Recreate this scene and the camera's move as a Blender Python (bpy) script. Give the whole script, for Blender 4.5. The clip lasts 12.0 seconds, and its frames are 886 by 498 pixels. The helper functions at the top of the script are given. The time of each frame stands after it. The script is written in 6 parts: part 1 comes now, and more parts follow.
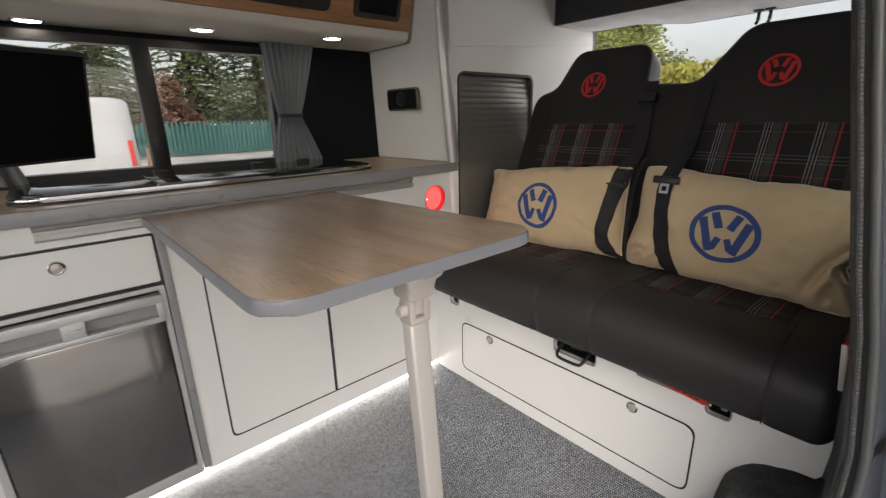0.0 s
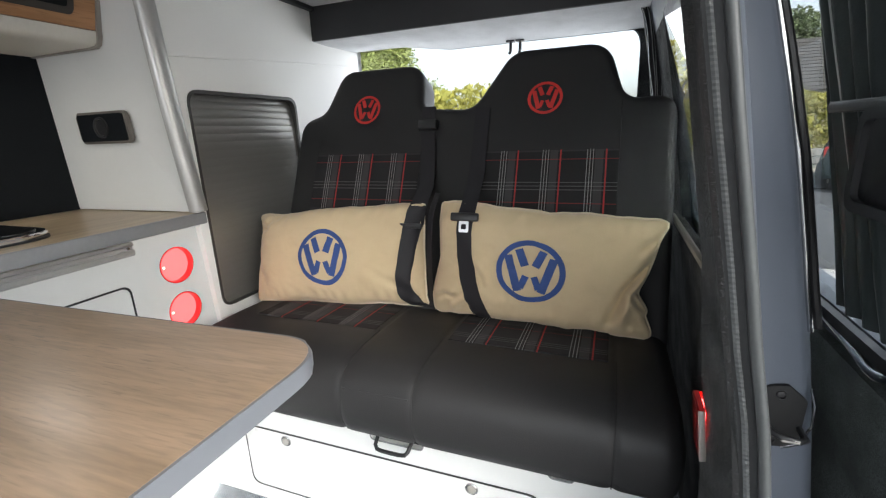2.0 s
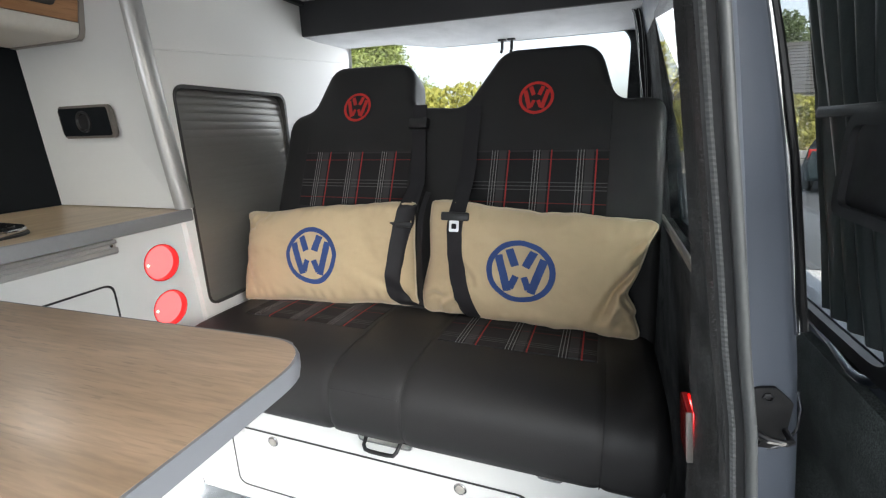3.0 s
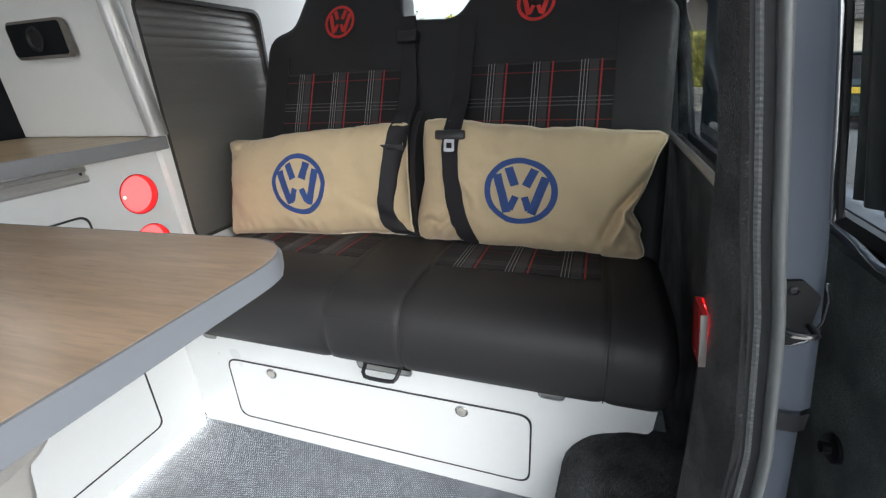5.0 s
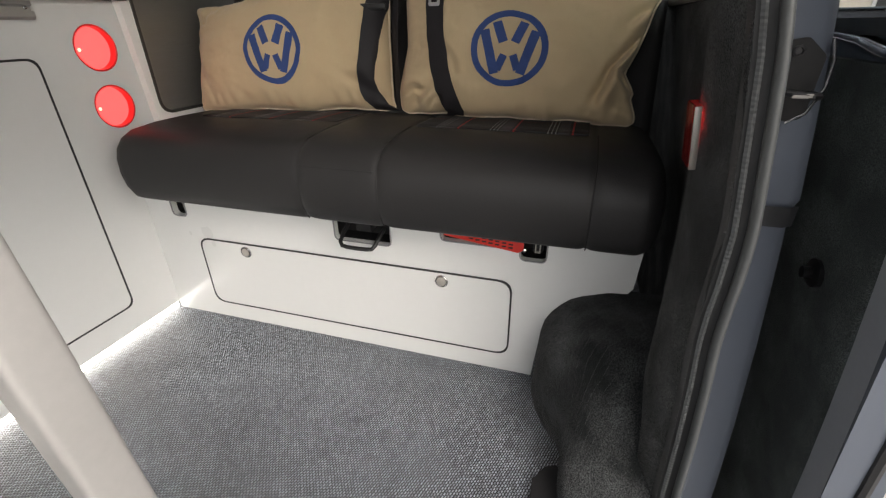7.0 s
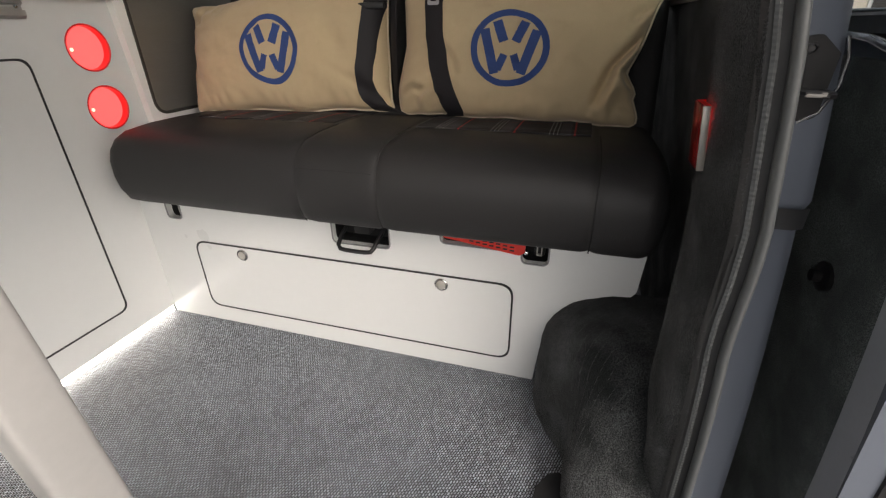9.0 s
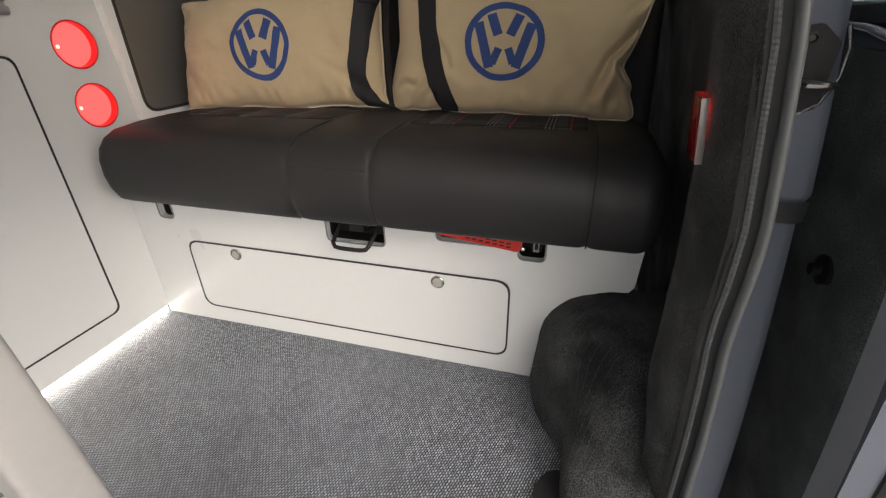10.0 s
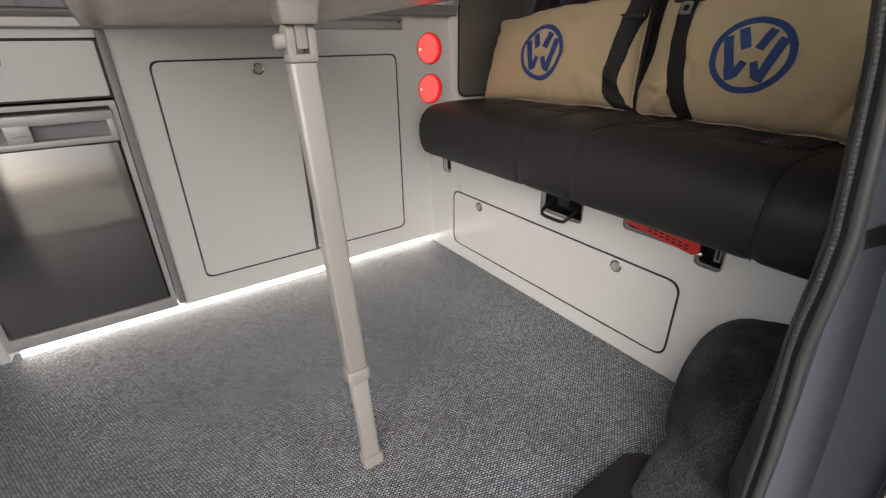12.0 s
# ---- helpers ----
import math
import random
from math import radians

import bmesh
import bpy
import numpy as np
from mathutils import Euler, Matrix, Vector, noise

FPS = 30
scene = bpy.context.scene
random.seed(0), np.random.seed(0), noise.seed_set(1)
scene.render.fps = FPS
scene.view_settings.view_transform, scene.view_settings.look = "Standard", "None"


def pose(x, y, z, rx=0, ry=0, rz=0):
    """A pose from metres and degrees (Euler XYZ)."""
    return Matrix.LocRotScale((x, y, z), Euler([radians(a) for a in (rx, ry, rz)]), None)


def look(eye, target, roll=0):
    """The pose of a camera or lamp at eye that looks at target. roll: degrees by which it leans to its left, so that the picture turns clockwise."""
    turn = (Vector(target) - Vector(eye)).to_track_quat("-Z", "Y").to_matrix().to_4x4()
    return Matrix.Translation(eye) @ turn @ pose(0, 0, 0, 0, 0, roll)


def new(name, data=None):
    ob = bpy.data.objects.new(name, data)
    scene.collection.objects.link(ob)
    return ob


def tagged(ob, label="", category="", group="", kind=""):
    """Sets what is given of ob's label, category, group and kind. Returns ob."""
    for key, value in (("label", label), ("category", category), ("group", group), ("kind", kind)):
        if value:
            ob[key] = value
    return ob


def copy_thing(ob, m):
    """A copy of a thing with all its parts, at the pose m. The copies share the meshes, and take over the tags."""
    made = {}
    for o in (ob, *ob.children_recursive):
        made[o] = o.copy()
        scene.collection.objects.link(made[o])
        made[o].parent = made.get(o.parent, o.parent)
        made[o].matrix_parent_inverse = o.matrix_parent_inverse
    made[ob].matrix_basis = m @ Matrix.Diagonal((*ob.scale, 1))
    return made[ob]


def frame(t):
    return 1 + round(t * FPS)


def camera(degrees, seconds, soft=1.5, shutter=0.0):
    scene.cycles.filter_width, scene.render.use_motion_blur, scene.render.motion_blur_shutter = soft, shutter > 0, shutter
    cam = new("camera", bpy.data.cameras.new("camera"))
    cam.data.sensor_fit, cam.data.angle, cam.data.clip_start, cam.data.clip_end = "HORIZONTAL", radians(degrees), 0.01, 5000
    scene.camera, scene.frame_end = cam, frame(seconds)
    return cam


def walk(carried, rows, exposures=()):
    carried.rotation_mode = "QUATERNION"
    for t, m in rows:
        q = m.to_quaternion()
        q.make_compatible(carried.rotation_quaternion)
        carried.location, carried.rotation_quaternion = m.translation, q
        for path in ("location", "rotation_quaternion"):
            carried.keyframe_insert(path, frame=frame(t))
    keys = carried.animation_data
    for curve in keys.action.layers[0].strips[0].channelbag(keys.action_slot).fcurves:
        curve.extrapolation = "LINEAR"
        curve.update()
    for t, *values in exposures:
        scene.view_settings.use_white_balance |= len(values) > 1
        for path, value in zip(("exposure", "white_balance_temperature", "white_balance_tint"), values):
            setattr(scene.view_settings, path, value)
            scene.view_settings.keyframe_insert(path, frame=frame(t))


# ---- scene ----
cam = camera(90.4, 12.0, soft=1.25, shutter=0.12)
PATH = [
    (0, (-0.12, 0.047, 0.93), (1.138, 1.492, 0.354), -1.4),
    (0.3, (-0.051, 0.071, 0.923), (1.378, 1.355, 0.365), -2.0),
    (0.5, (-0.016, 0.085, 0.925), (1.48, 1.294, 0.378), -1.9),
    (1, (0.065, 0.168, 0.946), (1.782, 1.053, 0.428), -1.2),
    (1.5, (0.102, 0.21, 0.952), (1.884, 0.954, 0.431), -1.9),
    (2, (0.123, 0.212, 0.952), (1.923, 0.914, 0.436), -2.3),
    (2.5, (0.127, 0.209, 0.956), (1.941, 0.884, 0.452), -1.8),
    (4.3, (0.146, 0.237, 0.93), (1.949, 0.857, 0.326), -1.0),
    (4.5, (0.151, 0.233, 0.923), (1.946, 0.861, 0.303), -1.3),
    (5, (0.155, 0.23, 0.885), (1.904, 0.849, 0.137), -2.9),
    (5.5, (0.152, 0.22, 0.831), (1.865, 0.812, -0.015), -3.6),
    (6, (0.137, 0.214, 0.751), (1.813, 0.778, -0.181), -2.9),
    (6.5, (0.123, 0.213, 0.704), (1.787, 0.761, -0.259), -1.8),
    (7, (0.109, 0.213, 0.69), (1.807, 0.752, -0.22), -0.9),
    (9, (0.122, 0.221, 0.686), (1.825, 0.752, -0.219), -0.9),
    (9.5, (0.126, 0.221, 0.682), (1.831, 0.743, -0.224), -1.0),
    (10, (0.131, 0.222, 0.683), (1.831, 0.737, -0.237), -1.3),
    (10.5, (0.142, 0.193, 0.682), (1.825, 0.762, -0.236), -1.5),
    (11, (0.17, 0.106, 0.707), (1.755, 1.026, -0.094), -1.9),
    (11.5, (0.127, 0.04, 0.699), (1.43, 1.327, -0.105), -1.5),
    (12, (0.035, -0.049, 0.679), (1.062, 1.437, -0.179), -0.7),
]
EXPOSURES = [(0, 0.33, 6900, 14), (0.5, 0.44, 6900, 14), (1.0, 0.86, 7000, 14), (1.5, 1.16, 6500, 9), (2.5, 1.22, 6200, 8), (4.5, 1.16, 6100, 7), (5.5, 0.80, 6000, 8), (6.5, 0.44, 6700, 11), (10.5, 0.44, 6900, 13), (11.2, 0.38, 6900, 13), (12, 0.0, 6900, 13)]
walk(cam, [(t, look(eye, target, roll)) for t, eye, target, roll in PATH], EXPOSURES)

# ---- world and light ----
world = bpy.data.worlds.new("sky")
scene.world = world
world.use_nodes = True
wn = world.node_tree.nodes
sky = wn.new("ShaderNodeTexSky")
sky.sky_type, sky.sun_disc = "NISHITA", False
sky.sun_elevation, sky.sun_rotation = radians(36), radians(219)
sky.air_density, sky.dust_density, sky.ozone_density = 1.0, 4.0, 1.0
pale = wn.new("ShaderNodeHueSaturation")
pale.inputs["Saturation"].default_value, pale.inputs["Value"].default_value = 0.35, 1.4
world.node_tree.links.new(sky.outputs[0], pale.inputs["Color"])
world.node_tree.links.new(pale.outputs[0], wn["Background"].inputs[0])
wn["Background"].inputs[1].default_value = 0.15
sun_data = bpy.data.lights.new("sun", "SUN")
sun_data.energy, sun_data.angle, sun_data.color = 0.13, radians(35), (1.0, 0.95, 0.88)
sun = new("sun", sun_data)
sun.matrix_world = look((-3.6, -4.5, 4.2), (0, 0, 0))


def window_light(name, eye, target, width, height, power):
    """An area lamp added in a window opening to strengthen the sky's light indoors."""
    data = bpy.data.lights.new(name, "AREA")
    data.shape, data.size, data.size_y, data.energy, data.color = "RECTANGLE", width, height, power, (0.97, 0.98, 1.0)
    new(name, data).matrix_world = look(eye, target)


# fill lamp at the unseen windscreen, brightening the backrest and side wall
window_light("windscreen_daylight", (-1.72, 0.80, 1.02), (0.0, 0.80, 1.02), 1.45, 0.52, 4.5)
window_light("rear_daylight", (1.795, 0.74, 1.08), (0.0, 0.74, 1.06), 1.10, 0.36, 1.3)


# ---- materials ----
def shader(name):
    m = bpy.data.materials.new(name)
    m.use_nodes = True
    return m, m.node_tree.nodes, m.node_tree.links, m.node_tree.nodes["Principled BSDF"]


def mat(name, col, rough=0.5, metal=0.0, var=0.1, scale=6.0, fine=150.0, bump=0.05, stretch=(1, 1, 1), dirt=None, coat=0.0, rvar=0.1, sheen=0.0, depth=0.001, spec=0.5):
    """A plain surface with variation at two scales, uneven gloss and fine relief."""
    m, nodes, links, p = shader(name)
    co = nodes.new("ShaderNodeTexCoord")
    mp = nodes.new("ShaderNodeMapping")
    mp.inputs["Scale"].default_value = stretch
    links.new(co.outputs["Object"], mp.inputs[0])
    big, small = nodes.new("ShaderNodeTexNoise"), nodes.new("ShaderNodeTexNoise")
    big.inputs["Scale"].default_value, small.inputs["Scale"].default_value = scale, fine
    big.inputs["Detail"].default_value, small.inputs["Detail"].default_value = 5, 3
    for n in (big, small):
        links.new(mp.outputs[0], n.inputs["Vector"])
    add = nodes.new("ShaderNodeMath")
    add.operation = "ADD"
    links.new(big.outputs[0], add.inputs[0])
    links.new(small.outputs[0], add.inputs[1])
    ramp = nodes.new("ShaderNodeMapRange")
    ramp.inputs[1].default_value, ramp.inputs[2].default_value = 0.6, 1.4
    links.new(add.outputs[0], ramp.inputs[0])
    mix = nodes.new("ShaderNodeMix")
    mix.data_type = "RGBA"
    mix.inputs[6].default_value = (*[c * (1 - var) for c in (dirt or col)], 1)
    mix.inputs[7].default_value = (*[min(1, c * (1 + var)) for c in col], 1)
    links.new(ramp.outputs[0], mix.inputs[0])
    links.new(mix.outputs[2], p.inputs["Base Color"])
    rr = nodes.new("ShaderNodeMapRange")
    rr.inputs[1].default_value, rr.inputs[2].default_value = 0.3, 0.7
    rr.inputs[3].default_value, rr.inputs[4].default_value = max(0.02, rough * (1 - rvar)), min(1, rough * (1 + rvar))
    links.new(big.outputs[0], rr.inputs[0])
    links.new(rr.outputs[0], p.inputs["Roughness"])
    p.inputs["Metallic"].default_value = metal
    p.inputs["Coat Weight"].default_value = coat
    p.inputs["Coat Roughness"].default_value = 0.06
    p.inputs["Sheen Weight"].default_value = sheen
    p.inputs["Specular IOR Level"].default_value = spec
    if bump:
        bp = nodes.new("ShaderNodeBump")
        bp.inputs["Strength"].default_value, bp.inputs["Distance"].default_value = bump, depth
        links.new(small.outputs[0], bp.inputs["Height"])
        links.new(bp.outputs[0], p.inputs["Normal"])
    return m


def glow(name, col, strength):
    m, nodes, links, p = shader(name)
    p.inputs["Base Color"].default_value = (*col, 1)
    p.inputs["Emission Color"].default_value = (*col, 1)
    p.inputs["Emission Strength"].default_value = strength
    p.inputs["Roughness"].default_value = 0.25
    return m


def wood(name, light, dark, along, rough=0.45):
    """Printed oak: long grain along one axis, with pores and broad figure."""
    m, nodes, links, p = shader(name)
    co, mp = nodes.new("ShaderNodeTexCoord"), nodes.new("ShaderNodeMapping")
    st = [26.0, 26.0, 26.0]
    st[along] = 2.2
    mp.inputs["Scale"].default_value = st
    links.new(co.outputs["Object"], mp.inputs[0])
    n1, n2, n3 = (nodes.new("ShaderNodeTexNoise") for _ in range(3))
    n1.inputs["Scale"].default_value, n1.inputs["Detail"].default_value, n1.inputs["Distortion"].default_value = 0.8, 6, 1.2
    n2.inputs["Scale"].default_value, n2.inputs["Detail"].default_value = 9.0, 4
    n3.inputs["Scale"].default_value, n3.inputs["Detail"].default_value = 0.22, 2
    for n in (n1, n2, n3):
        links.new(mp.outputs[0], n.inputs["Vector"])
    a = nodes.new("ShaderNodeMix")
    a.data_type = "RGBA"
    a.inputs[6].default_value, a.inputs[7].default_value = (*dark, 1), (*light, 1)
    r = nodes.new("ShaderNodeMapRange")
    r.inputs[1].default_value, r.inputs[2].default_value = 0.36, 0.62
    links.new(n1.outputs[0], r.inputs[0])
    links.new(r.outputs[0], a.inputs[0])
    b = nodes.new("ShaderNodeMix")
    b.data_type, b.blend_type = "RGBA", "MULTIPLY"
    pores = nodes.new("ShaderNodeMapRange")
    pores.inputs[1].default_value, pores.inputs[2].default_value = 0.36, 0.46
    pores.inputs[3].default_value, pores.inputs[4].default_value = 0.72, 1.0
    links.new(n2.outputs[0], pores.inputs[0])
    b.inputs[0].default_value = 0.8
    links.new(a.outputs[2], b.inputs[6])
    links.new(pores.outputs[0], b.inputs[7])
    c = nodes.new("ShaderNodeMix")
    c.data_type, c.blend_type = "RGBA", "MULTIPLY"
    broad = nodes.new("ShaderNodeMapRange")
    broad.inputs[1].default_value, broad.inputs[2].default_value = 0.3, 0.7
    broad.inputs[3].default_value, broad.inputs[4].default_value = 0.78, 1.05
    links.new(n3.outputs[0], broad.inputs[0])
    c.inputs[0].default_value = 1.0
    links.new(b.outputs[2], c.inputs[6])
    links.new(broad.outputs[0], c.inputs[7])
    links.new(c.outputs[2], p.inputs["Base Color"])
    p.inputs["Roughness"].default_value = rough
    bp = nodes.new("ShaderNodeBump")
    bp.inputs["Strength"].default_value, bp.inputs["Distance"].default_value = 0.25, 0.0006
    links.new(n2.outputs[0], bp.inputs["Height"])
    links.new(bp.outputs[0], p.inputs["Normal"])
    return m


def flecked(name, light, dark, rough):
    """Printed oak along y: broad soft figure with sparse short dark flecks and a satin skin."""
    m, nodes, links, p = shader(name)
    co = nodes.new("ShaderNodeTexCoord")

    def field(stretch, scale, detail, lo, hi, a, b, warp=0.0):
        mp, n, r = nodes.new("ShaderNodeMapping"), nodes.new("ShaderNodeTexNoise"), nodes.new("ShaderNodeMapRange")
        mp.inputs["Scale"].default_value = stretch
        links.new(co.outputs["Object"], mp.inputs[0])
        links.new(mp.outputs[0], n.inputs["Vector"])
        n.inputs["Scale"].default_value, n.inputs["Detail"].default_value, n.inputs["Distortion"].default_value = scale, detail, warp
        for k, v in enumerate((lo, hi, a, b)):
            r.inputs[1 + k].default_value = v
        links.new(n.outputs[0], r.inputs[0])
        return r.outputs[0]

    figure = field((15, 1.9, 1), 1.0, 6, 0.36, 0.64, 0.0, 1.0, 1.8)
    flecks = field((400, 30, 1), 1.0, 1, 0.32, 0.40, 0.68, 0.0, 0.3)
    zones = field((6, 3, 1), 1.0, 3, 0.36, 0.60, 0.1, 1.0)
    pores = field((260, 22, 1), 1.0, 3, 0.34, 0.60, 0.83, 1.04)
    a = nodes.new("ShaderNodeMix")
    a.data_type = "RGBA"
    a.inputs[6].default_value, a.inputs[7].default_value = (*dark, 1), (*light, 1)
    links.new(figure, a.inputs[0])
    b = nodes.new("ShaderNodeMix")
    b.data_type, b.blend_type = "RGBA", "MULTIPLY"
    b.inputs[0].default_value = 1.0
    links.new(a.outputs[2], b.inputs[6])
    links.new(pores, b.inputs[7])
    k = nodes.new("ShaderNodeMath")
    k.operation = "MULTIPLY"
    links.new(flecks, k.inputs[0])
    links.new(zones, k.inputs[1])
    c = nodes.new("ShaderNodeMix")
    c.data_type = "RGBA"
    links.new(k.outputs[0], c.inputs[0])
    links.new(b.outputs[2], c.inputs[6])
    c.inputs[7].default_value = (*[v * 0.45 for v in dark], 1)
    links.new(c.outputs[2], p.inputs["Base Color"])
    rr = nodes.new("ShaderNodeMapRange")
    rr.inputs[3].default_value, rr.inputs[4].default_value = rough + 0.06, rough - 0.04
    links.new(figure, rr.inputs[0])
    links.new(rr.outputs[0], p.inputs["Roughness"])
    p.inputs["Coat Weight"].default_value, p.inputs["Coat Roughness"].default_value = 1.0, 0.30
    p.inputs["Specular IOR Level"].default_value = 0.6
    bp = nodes.new("ShaderNodeBump")
    bp.invert = True
    bp.inputs["Strength"].default_value, bp.inputs["Distance"].default_value = 0.1, 0.0005
    links.new(k.outputs[0], bp.inputs["Height"])
    links.new(bp.outputs[0], p.inputs["Normal"])
    return m


def velour(name, dark, nap):
    """Black carpet pile: dark ground with brushed patches where the nap's pale fibre ends show."""
    m, nodes, links, p = shader(name)
    co = nodes.new("ShaderNodeTexCoord")
    n1, n2, n3 = (nodes.new("ShaderNodeTexNoise") for _ in range(3))
    for n, s, d in ((n1, 11.0, 5), (n2, 520.0, 3), (n3, 700.0, 2)):
        n.inputs["Scale"].default_value, n.inputs["Detail"].default_value = s, d
        links.new(co.outputs["Object"], n.inputs["Vector"])
    brushed, fibre = nodes.new("ShaderNodeMapRange"), nodes.new("ShaderNodeMapRange")
    for r, lo, hi, a, b in ((brushed, 0.40, 0.68, 0.12, 1.0), (fibre, 0.38, 0.68, 0.1, 1.0)):
        for k, v in enumerate((lo, hi, a, b)):
            r.inputs[1 + k].default_value = v
    links.new(n1.outputs[0], brushed.inputs[0])
    links.new(n2.outputs[0], fibre.inputs[0])
    k = nodes.new("ShaderNodeMath")
    k.operation = "MULTIPLY"
    links.new(brushed.outputs[0], k.inputs[0])
    links.new(fibre.outputs[0], k.inputs[1])
    c = nodes.new("ShaderNodeMix")
    c.data_type = "RGBA"
    c.inputs[6].default_value, c.inputs[7].default_value = (*dark, 1), (*nap, 1)
    links.new(k.outputs[0], c.inputs[0])
    links.new(c.outputs[2], p.inputs["Base Color"])
    p.inputs["Roughness"].default_value = 1.0
    p.inputs["Specular IOR Level"].default_value = 0.15
    p.inputs["Sheen Weight"].default_value, p.inputs["Sheen Roughness"].default_value = 0.12, 0.35
    bp = nodes.new("ShaderNodeBump")
    bp.inputs["Strength"].default_value, bp.inputs["Distance"].default_value = 0.9, 0.004
    links.new(n3.outputs[0], bp.inputs["Height"])
    links.new(bp.outputs[0], p.inputs["Normal"])
    return m


def weave(name, light, dark, width, rows, rough, bump_depth, turn=0.0):
    """Woven vinyl: short raised dashes in staggered rows over a dark ground."""
    m, nodes, links, p = shader(name)
    co, mp = nodes.new("ShaderNodeTexCoord"), nodes.new("ShaderNodeMapping")
    mp.inputs["Rotation"].default_value = (0, 0, radians(turn))
    links.new(co.outputs["Object"], mp.inputs[0])
    jit, off = nodes.new("ShaderNodeTexNoise"), nodes.new("ShaderNodeVectorMath")
    jit.inputs["Scale"].default_value, jit.inputs["Detail"].default_value = 130.0, 2
    links.new(co.outputs["Object"], jit.inputs["Vector"])
    off.operation = "MULTIPLY_ADD"
    off.inputs[1].default_value = (0.0032, 0.0032, 0)
    links.new(jit.outputs["Color"], off.inputs[0])
    links.new(mp.outputs[0], off.inputs[2])
    br = nodes.new("ShaderNodeTexBrick")
    br.inputs["Scale"].default_value = 1.0
    br.inputs["Brick Width"].default_value, br.inputs["Row Height"].default_value = width, rows
    br.inputs["Mortar Size"].default_value, br.inputs["Mortar Smooth"].default_value = rows * 0.36, 0.8
    br.inputs["Color1"].default_value = (*light, 1)
    br.inputs["Color2"].default_value = (*[c * 0.42 for c in light], 1)
    br.inputs["Mortar"].default_value = (*dark, 1)
    links.new(off.outputs[0], br.inputs["Vector"])
    n = nodes.new("ShaderNodeTexNoise")
    n.inputs["Scale"].default_value, n.inputs["Detail"].default_value = 5.0, 5
    links.new(co.outputs["Object"], n.inputs["Vector"])
    r = nodes.new("ShaderNodeMapRange")
    r.inputs[1].default_value, r.inputs[2].default_value, r.inputs[3].default_value, r.inputs[4].default_value = 0.3, 0.7, 0.82, 1.1
    links.new(n.outputs[0], r.inputs[0])
    mix = nodes.new("ShaderNodeMix")
    mix.data_type, mix.blend_type = "RGBA", "MULTIPLY"
    mix.inputs[0].default_value = 1.0
    links.new(br.outputs["Color"], mix.inputs[6])
    links.new(r.outputs[0], mix.inputs[7])
    links.new(mix.outputs[2], p.inputs["Base Color"])
    p.inputs["Roughness"].default_value = rough
    bp = nodes.new("ShaderNodeBump")
    bp.invert = True
    bp.inputs["Strength"].default_value, bp.inputs["Distance"].default_value = 0.6, bump_depth
    links.new(br.outputs["Fac"], bp.inputs["Height"])
    links.new(bp.outputs[0], p.inputs["Normal"])
    return m


def tartan(name, origin, pitch, cross_axis):
    """Black woven check: groups of three grey threads and single red threads, crossed by fainter ones."""
    m, nodes, links, p = shader(name)
    co = nodes.new("ShaderNodeTexCoord")
    sep = nodes.new("ShaderNodeSeparateXYZ")
    links.new(co.outputs["Object"], sep.inputs[0])

    def math2(op, a, b):
        n = nodes.new("ShaderNodeMath")
        n.operation = op
        for k, v in enumerate((a, b)):
            if isinstance(v, (int, float)):
                n.inputs[k].default_value = v
            else:
                links.new(v, n.inputs[k])
        return n.outputs[0]

    def stripe(axis, start, period, at, half):
        u = math2("ADD", sep.outputs[axis], -start)
        v = math2("DIVIDE", u, period)
        f = nodes.new("ShaderNodeMath")
        f.operation = "FRACT"
        links.new(v, f.inputs[0])
        d = math2("ABSOLUTE", math2("SUBTRACT", f.outputs[0], at), 0)
        return math2("LESS_THAN", d, half / period)

    def both(values):
        out = values[0]
        for v in values[1:]:
            out = math2("MAXIMUM", out, v)
        return out

    red = stripe("Y", origin, pitch, 0.22, 0.0017)
    grey = both([stripe("Y", origin, pitch, a, 0.0009) for a in (0.50, 0.565, 0.63)])
    cross = both([stripe(cross_axis, 0.075, pitch * 1.6, a, 0.0009) for a in (0.20, 0.25, 0.30)])
    band = stripe("Y", origin, pitch, 0.37, pitch * 0.09)
    redx = both([stripe(cross_axis, 0.075, pitch * 1.6, a, 0.0008) for a in (0.02, 0.62)])
    dim = stripe(cross_axis, 0.075, pitch * 1.6, 0.80, pitch * 0.12)

    def over(base, col, fac, amount):
        n = nodes.new("ShaderNodeMix")
        n.data_type = "RGBA"
        links.new(math2("MULTIPLY", fac, amount), n.inputs[0])
        if isinstance(base, tuple):
            n.inputs[6].default_value = base
        else:
            links.new(base, n.inputs[6])
        n.inputs[7].default_value = col
        return n.outputs[2]

    c = over((0.013, 0.012, 0.013, 1), (0.045, 0.043, 0.045, 1), band, 1.0)
    c = over(c, (0.045, 0.043, 0.045, 1), dim, 0.6)
    c = over(c, (0.20, 0.20, 0.20, 1), cross, 0.4)
    c = over(c, (0.40, 0.03, 0.028, 1), redx, 0.45)
    c = over(c, (0.27, 0.27, 0.27, 1), grey, 0.85)
    c = over(c, (0.40, 0.03, 0.028, 1), red, 0.9)
    links.new(c, p.inputs["Base Color"])
    p.inputs["Roughness"].default_value = 0.9
    n = nodes.new("ShaderNodeTexNoise")
    n.inputs["Scale"].default_value = 900
    links.new(co.outputs["Object"], n.inputs["Vector"])
    bp = nodes.new("ShaderNodeBump")
    bp.inputs["Strength"].default_value, bp.inputs["Distance"].default_value = 0.4, 0.0005
    links.new(n.outputs[0], bp.inputs["Height"])
    links.new(bp.outputs[0], p.inputs["Normal"])
    return m


